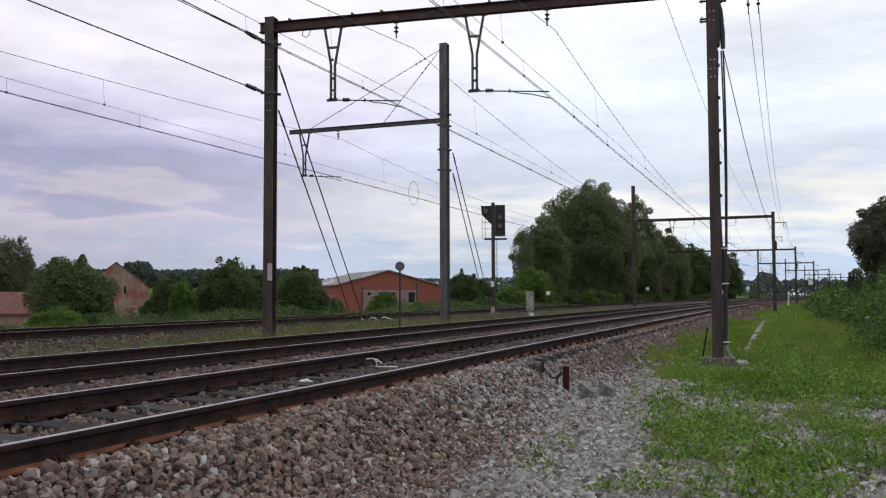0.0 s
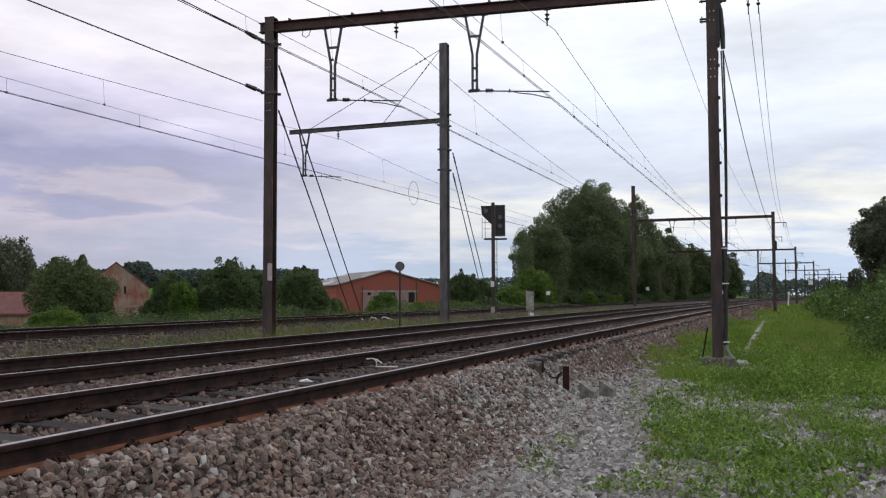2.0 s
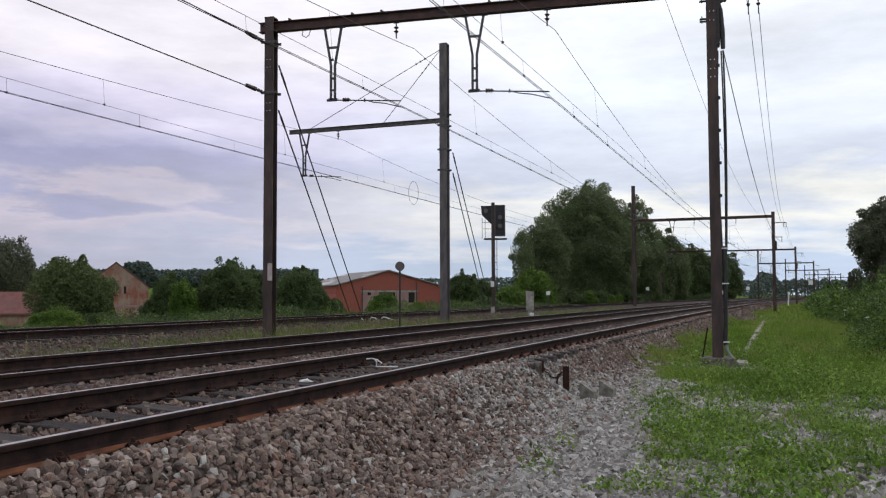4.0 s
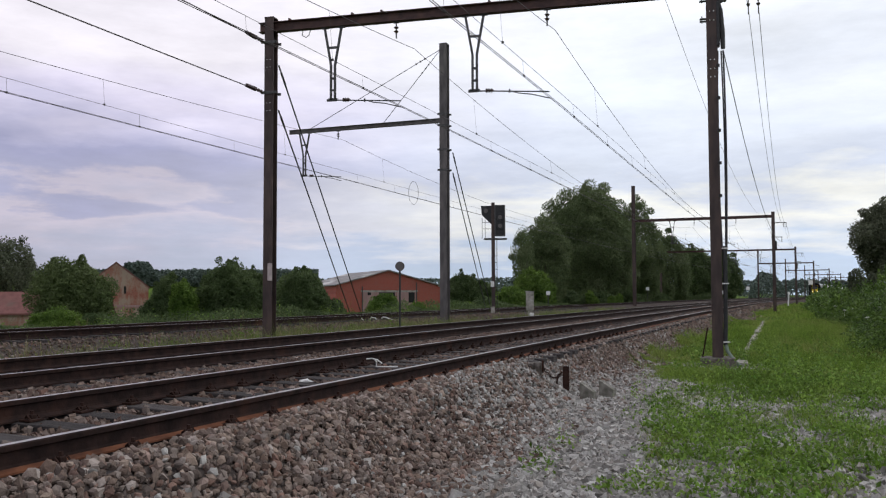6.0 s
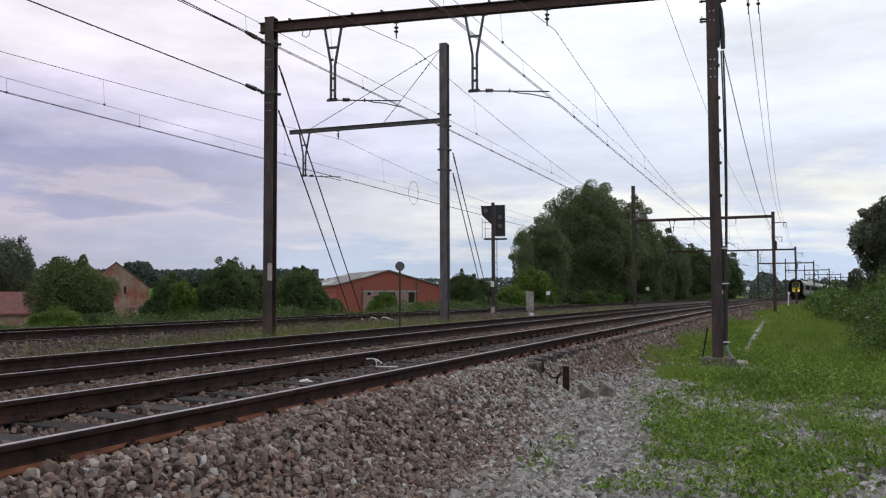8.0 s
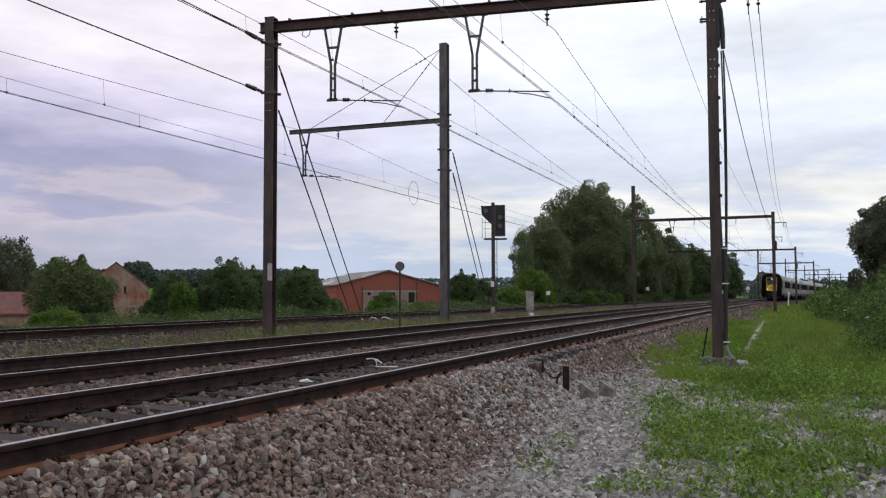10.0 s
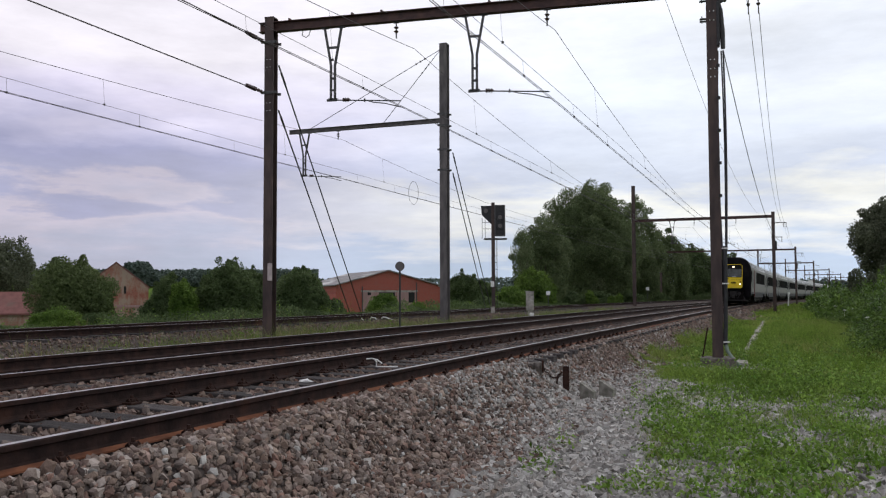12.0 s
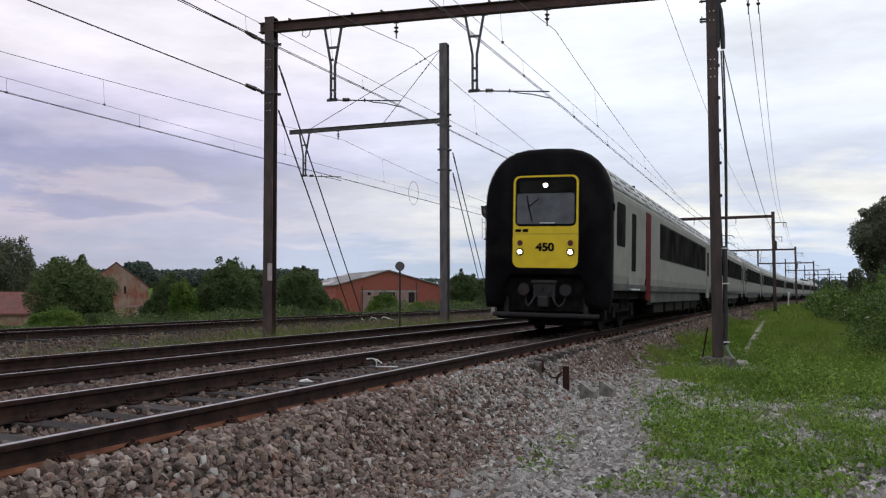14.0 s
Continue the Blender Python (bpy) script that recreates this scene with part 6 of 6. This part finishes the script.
def make_train():
    lead = railcar(True, "leading grey railcar with black rubber nose and yellow door")
    cab_front(lead)
    cars = [lead]
    mid = railcar(False, "grey passenger railcar with a dark window band")
    cars.append(mid)
    for k in range(7):
        cars.append(copy_thing(mid, Matrix()))
    # current collector on the second car
    bm = bmesh.new()
    for q in (-0.45, 0.45):
        sweep(bm, [(q, -25.4, 4.0), (q * 0.6, -24.3, 4.65), (q * 0.6, -25.2, 5.34)], 0.022, 6)
    for y in (-25.1, -25.3):
        sweep(bm, [(-0.8, y, 5.20), (-0.6, y, 5.35), (0.6, y, 5.35), (0.8, y, 5.20)], 0.022, 6)
    part("pantograph", bm, M_UNDER, mid, "dark raised current collector")
    return cars


TRAIN = make_train()
FRONT_AT_END, SPEED = 10.414, 30.86


def car_pose(s):
    """The pose of a car whose front end stands s metres along the line."""
    xa, ya = (float(v) for v in along(s))
    xb, yb = (float(v) for v in along(s + CAR_LENGTH))
    f = Vector((xa - xb, ya - yb, 0)).normalized()
    r = Vector((f.y, -f.x, 0))
    up = Vector((-r.x * CANT, -r.y * CANT, 1)).normalized()
    r = f.cross(up)
    m = Matrix((r, f, up)).transposed().to_4x4()
    m.translation = (xa, ya, 0)
    return m


def motions():
    for k, car in enumerate(TRAIN):
        walk(car, [(float(t), car_pose(FRONT_AT_END + SPEED * (14.0 - t) + k * CAR_LENGTH)) for t in np.arange(0.0, 14.01, 0.5)])
    # the crowns stir a little in the wind
    for k, crown in enumerate(SWAYING):
        rows = []
        for t in np.arange(0.0, 14.01, 0.7):
            a, b = math.sin(t * 1.7 + k * 2.1), math.sin(t * 1.1 + k * 1.3)
            rows.append((float(t), pose(0, 0, 0, 0.25 * b, 0.38 * a + 0.2 * b, 0)))
        walk(crown, rows)

# ---------------------------------------------------------------- clutter beside the near track


M_SLAB = material("mossy_grey_concrete", [(0.12, 0.115, 0.095), (0.20, 0.19, 0.165), (0.30, 0.29, 0.26)], 9, rough=0.95, bump=0.4, stain=(0.09, 0.10, 0.06), stain_scale=4)


def chain_anchor():
    t = thing("anchor_block", spot(4.50, 1.34, -0.365, 8), "weathered concrete block with a steel eye beside the track", "anchor block")
    bm = bmesh.new()
    box(bm, (-0.30, -0.10, 0.10), (0.14, 0.16, 0.18), bevel=0.015)
    part("slab", bm, M_GRIMY, t)
    bm = bmesh.new()
    box(bm, (0.06, -0.14, 0.0), (0.18, 0.02, 0.20), bevel=0.02)
    part("head", bm, M_GRIMY, t)
    bm = bmesh.new()
    sweep(bm, [(0.20 + 0.0, -0.10 + 0.05 * math.cos(a), 0.14 + 0.09 * math.sin(a)) for a in np.linspace(0, math.tau, 13)], 0.014, 6)
    part("eye", bm, M_CLIP, t)
    post = thing("rusty_post", spot(5.05, 1.76, -0.86, 10), "short rusty steel post with a hook", "post")
    bm = bmesh.new()
    i_beam(bm, (0, 0, 0), (0, 0, 0.59), 0.095, 0.11, (0, 1, 0), 0.014)
    part("shaft", bm, M_CLIP, post)
    bm = bmesh.new()
    sweep(bm, [(-0.05, -0.05, 0.5), (-0.12, -0.05, 0.46), (-0.14, -0.05, 0.34), (-0.1, -0.05, 0.24), (-0.05, -0.05, 0.2)], 0.014, 6)
    part("hook", bm, M_CLIP, post)
    a = spot(4.50, 1.34, -0.365, 8) @ Vector((0.21, -0.1, 0.12))
    b = spot(5.05, 1.76, -0.86, 10) @ Vector((-0.06, -0.05, 0.47))
    bm = bmesh.new()
    for i in range(15):
        f = (i + 0.5) / 15
        c = a.lerp(b, f) - Vector((0, 0, 0.10 * 4 * f * (1 - f)))
        d = (b - a).normalized() * 0.026
        n = Vector((0, 0, 1)) if i % 2 else d.cross(Vector((0, 0, 1))).normalized()
        sweep(bm, [c - d + n * 0.012, c + d + n * 0.012, c + d - n * 0.012, c - d - n * 0.012, c - d + n * 0.012], 0.006, 4)
    ch = thing("chain", Matrix(), "rusty hanging chain between block and post", "chain")
    part("links", bm, M_CLIP, ch)
    for s, d, w, h, turn in ((4.95, 2.13, 0.08, 0.25, -20), (5.42, 2.34, 0.08, 0.25, -18)):
        t = thing("concrete_slab", spot(s, d, -0.80, turn), "weathered concrete slab set upright in the gravel", "slab", "slabs beside the track")
        bm = bmesh.new()
        extrude_profile(bm, [(-0.13, 0.0), (0.12, 0.0), (0.12, h - 0.09), (-0.13, h + 0.05)], -w / 2, w / 2)
        bmesh.ops.recalc_face_normals(bm, faces=bm.faces)
        part("slab", bm, M_SLAB, t)


chain_anchor()


def trough():
    """A row of concrete cable-trough lids showing through the grass."""
    t = thing("cable_trough", Matrix(), "pale concrete cable trough lids half sunk in grass", "cable trough")
    bm = bmesh.new()
    box(bm, (-0.13, -0.48, -0.06), (0.13, 0.48, 0.02), bevel=0.012)
    me = None
    for k in range(36):
        s = 13.3 + k * 1.0
        if k in (4, 9, 11, 17, 18, 25):
            continue
        if me is None:
            ob = part("lid", bm, M_CONCRETE, t)
            me = ob.data
        else:
            ob = new("lid", me)
            ob.parent = t
        d = 3.94 - 0.016 * (s - 17)
        ob.matrix_basis = spot(s, d, float(ground_z(s, d)) + random.uniform(0.02, 0.07), random.uniform(-5, 5))


trough()


def litter():
    t = thing("white_tubing", spot(2.7, -0.45, -0.17, 10), "bent white plastic tubing lying between the rails", "tubing")
    bm = bmesh.new()
    sweep(bm, [(-0.10, 0.0, 0.12), (-0.02, 0.0, 0.13), (0.06, 0.0, 0.11), (0.12, 0.02, 0.06)], 0.010, 6)
    sweep(bm, [(0.02, 0.0, 0.12), (0.05, 0.0, 0.08), (0.04, 0.0, 0.01), (0.14, 0.02, 0.012), (0.34, 0.05, 0.015)], 0.010, 6)
    part("tube", bm, M_WHITE, t)
    for s, d, z, label in ((0.55, -0.30, -0.17, "crumpled white scrap between the rails"), (18.2, -6.9, -0.28, "white scrap in the verge"), (17.2, -7.6, -0.28, "white scrap in the verge"), (19.0, -6.75, -0.26, "white scrap in the verge")):
        c = thing("scrap", spot(s, d, z, random.uniform(0, 180)), label, "litter", "pale litter")
        bm = bmesh.new()
        bmesh.ops.create_icosphere(bm, subdivisions=2, radius=1.0)
        for v in bm.verts:
            q = 0.7 + 0.6 * noise.noise(v.co * 2.1 + Vector((s, d, 0)))
            v.co = Vector((v.co.x * 0.10, v.co.y * 0.05, max(0.0, v.co.z) * 0.05)) * q
        part("wrapper", bm, M_WHITE, c)
    p = thing("pit_cover", spot(6.2, -7.9, -0.32, 5), "low dark sleeper-built pit cover in the verge", "pit cover")
    for k in range(3):
        bm = bmesh.new()
        box(bm, (-0.36, -0.3 + k * 0.2, 0.0), (0.36, -0.12 + k * 0.2, 0.11), bevel=0.012)
        part("board", bm, M_SLEEPER, p)
    # bent pale bars at the feet of the mast stays
    for s, d, turn in ((22.8, -10.0, 60), (23.4, -9.75, 20), (22.1, -10.25, -15)):
        c = thing("marker_bar", spot(s, d, -0.2, turn), "pale painted bar lying beside the track", "bar", "pale bars")
        bm = bmesh.new()
        sweep(bm, [(-0.26, 0, 0.16), (-0.20, 0, 0.22), (-0.05, 0, 0.20), (0.10, 0, 0.10), (0.30, 0, 0.08)], 0.024, 6)
        part("bar", bm, M_WHITE, c)


litter()

# ---------------------------------------------------------------- ballast


def stone_shapes(n, size, rng, fine=False):
    """Broken stones: boxes (12 triangles) or twenty-faced lumps with every corner pushed about."""
    if fine:
        g = (1 + 5 ** 0.5) / 2
        c = np.array([[-1, g, 0], [1, g, 0], [-1, -g, 0], [1, -g, 0], [0, -1, g], [0, 1, g], [0, -1, -g], [0, 1, -g], [g, 0, -1], [g, 0, 1], [-g, 0, -1], [-g, 0, 1]]) / 1.75
        f = np.array([[0, 11, 5], [0, 5, 1], [0, 1, 7], [0, 7, 10], [0, 10, 11], [1, 5, 9], [5, 11, 4], [11, 10, 2], [10, 7, 6], [7, 1, 8],
                      [3, 9, 4], [3, 4, 2], [3, 2, 6], [3, 6, 8], [3, 8, 9], [4, 9, 5], [2, 4, 11], [6, 2, 10], [8, 6, 7], [9, 8, 1]])
        v = c[None] * (1 + rng.uniform(-0.46, 0.30, (n, 12, 1)))
    else:
        c = np.array([[-1, -1, -1], [1, -1, -1], [1, 1, -1], [-1, 1, -1], [-1, -1, 1], [1, -1, 1], [1, 1, 1], [-1, 1, 1]], float) * 0.8
        f = np.array([[0, 2, 1], [0, 3, 2], [4, 5, 6], [4, 6, 7], [0, 1, 5], [0, 5, 4], [1, 2, 6], [1, 6, 5], [2, 3, 7], [2, 7, 6], [3, 0, 4], [3, 4, 7]])
        v = c[None] * (1 + rng.uniform(-0.38, 0.22, (n, 8, 1)))
    v = v * rng.uniform(0.5, 1.25, (n, 1, 3)) * np.asarray(size).reshape(-1, 1, 1)
    q = rng.normal(size=(n, 4))
    q /= np.linalg.norm(q, axis=1, keepdims=True)
    w, x, y, z = q.T
    R = np.stack([np.stack([1 - 2 * (y * y + z * z), 2 * (x * y - z * w), 2 * (x * z + y * w)], 1), np.stack([2 * (x * y + z * w), 1 - 2 * (x * x + z * z), 2 * (y * z - x * w)], 1),
                  np.stack([2 * (x * z - y * w), 2 * (y * z + x * w), 1 - 2 * (x * x + y * y)], 1)], 1)
    return np.einsum("nij,nkj->nki", R, v), f


def scatter(rng, s0, s1, d0, d1, per_m2):
    n = int((s1 - s0) * (d1 - d0) * per_m2)
    return rng.uniform(s0, s1, n), rng.uniform(d0, d1, n)


def on_track(s, d, rng):
    """Which stones may lie there: none under the rails, few on the sleepers between them."""
    keep = np.ones(len(s), bool)
    for off, ph in ((0.0, -4.444), (TRACK_2, -6.6), (TRACK_3, 0.0)):
        l = np.abs(d - off)
        keep &= ~((l > 0.655) & (l < 0.86))
        between = l < 0.66
        u = np.abs((s - ph + 0.3) % 0.6 - 0.3)
        keep &= ~(between & (u < 0.135) & (rng.random(len(s)) > 0.30))
        keep &= ~((l >= 0.84) & (l < 1.27) & ((off < -1) | ((s > 4.5) & (s < 9.0))) & (u < 0.13) & (rng.random(len(s)) > 0.5))
    return keep


def make_ballast():
    rng = np.random.default_rng(3)
    top = thing("ballast_bed", Matrix(), "angular brown-grey ballast stones heaped beside the rails", "ballast", kind="structure")
    # single stones on the shoulder next to the camera
    shapes, f = stone_shapes(12, np.full(12, 0.038), rng, True)
    ms = [fast_mesh("stone", v, f, M_STONE_ONE) for v in shapes]
    for k in range(290):
        s, d = rng.uniform(-3.6, 2.4), rng.uniform(0.95, 2.3)
        ob = new("stone", ms[k % 12])
        ob.parent = top
        x, y = along(s, d)
        ob.matrix_basis = pose(float(x), float(y), float(ground_z(s, d)) + rng.uniform(0.025, 0.05), *(rng.uniform(0, 360, 3)))
    # stuff: stretch in s and d, stones a square metre, size, lift, how fine, material
    layers = {}
    for s0, s1, d0, d1, dens, r, lift, fine, mat in (
            (-6, 7, 0.84, 2.8, 900, 0.031, 0.015, True, M_STONE), (7, 20, 0.84, 2.5, 560, 0.034, 0.015, False, M_STONE), (20, 50, 0.84, 2.4, 150, 0.05, 0.01, False, M_STONE), (50, 90, 0.84, 2.7, 60, 0.07, 0.0, False, M_STONE),
            (-6, 14, -5.6, 0.68, 430, 0.030, 0.016, False, M_STONE_TRACK), (14, 30, -5.8, 0.68, 230, 0.038, 0.014, False, M_STONE_TRACK), (60, 120, -5.8, 1.9, 16, 0.10, 0.0, False, M_STONE_TRACK), (30, 60, -5.8, 0.68, 70, 0.055, 0.005, False, M_STONE_TRACK),
            (-6, 14, -2.78, -0.92, 420, 0.032, 0.05, False, M_STONE_TRACK), (14, 34, -2.78, -0.92, 200, 0.040, 0.045, False, M_STONE_TRACK),
            (4, 40, -12.8, -8.8, 110, 0.032, 0.0, False, M_STONE_TRACK), (2, 30, -8.8, -5.6, 40, 0.038, 0.0, False, M_STONE)):
        s, d = scatter(rng, s0, s1, d0, d1, dens)
        k = on_track(s, d, rng)
        s, d = s[k], d[k]
        g, gv = zones(s, d)
        k = (rng.random(len(s)) > g * 0.9) & ((d < 1.2) | (rng.random(len(s)) > gv * 0.8))
        s, d = s[k], d[k]
        V, f = stone_shapes(len(s), r * rng.uniform(0.55, 1.3, len(s)), rng, fine)
        x, y = along(s, d)
        V = V + np.stack([x, y, ground_z(s, d) + lift + rng.uniform(-0.02, 0.03, len(s))], 1)[:, None]
        # fresh grey stone tipped on the crown of the heap, old brown stone elsewhere
        fresh = 0.02 + 0.46 * smooth(0.2, 2.6, s + 1.2 * (hash_noise(s, d, 0.8, 61) - 0.5)) * (1 - smooth(4.8, 9.0, s)) + 0.14 * smooth(0.45, 0.75, hash_noise(s, d, 1.3, 62))
        grey = ((rng.random(len(s)) < fresh) & (d > 0.7)) if mat is M_STONE else np.zeros(len(s), bool)
        for stone, pick in ((mat, ~grey), (M_GRAVEL, grey)):
            if not pick.any():
                continue
            vs, fs, n = layers.setdefault(stone.name, ([], [], [0, stone]))
            fs.append((np.arange(pick.sum())[:, None, None] * V.shape[1] + f[None]).reshape(-1, 3) + n[0])
            vs.append(V[pick].reshape(-1, 3))
            n[0] += int(pick.sum()) * V.shape[1]
    for vs, fs, n in layers.values():
        ob = new("loose_stones", fast_mesh("loose_stones", np.concatenate(vs), np.concatenate(fs), n[1]))
        ob.parent = top
        tagged(ob, kind="stuff")
    # paler gravel of the path
    s, d = scatter(rng, -4, 15, 1.6, 7.0, 640)
    g, gv = zones(s, d)
    k = rng.random(len(s)) < gv * (1 - 0.80 * g) + 0.02
    s, d = s[k], d[k]
    V, f = stone_shapes(len(s), 0.029 * rng.uniform(0.5, 1.7, len(s)), rng)
    x, y = along(s, d)
    V = V + np.stack([x, y, ground_z(s, d) + rng.uniform(-0.004, 0.026, len(s))], 1)[:, None]
    F = (np.arange(len(s))[:, None, None] * 8 + f[None]).reshape(-1, 3)
    tagged(new("path_gravel", fast_mesh("path_gravel", V.reshape(-1, 3), F, M_GRAVEL)), "pale grey loose gravel spread over the path", "gravel", kind="stuff")


make_ballast()


motions()
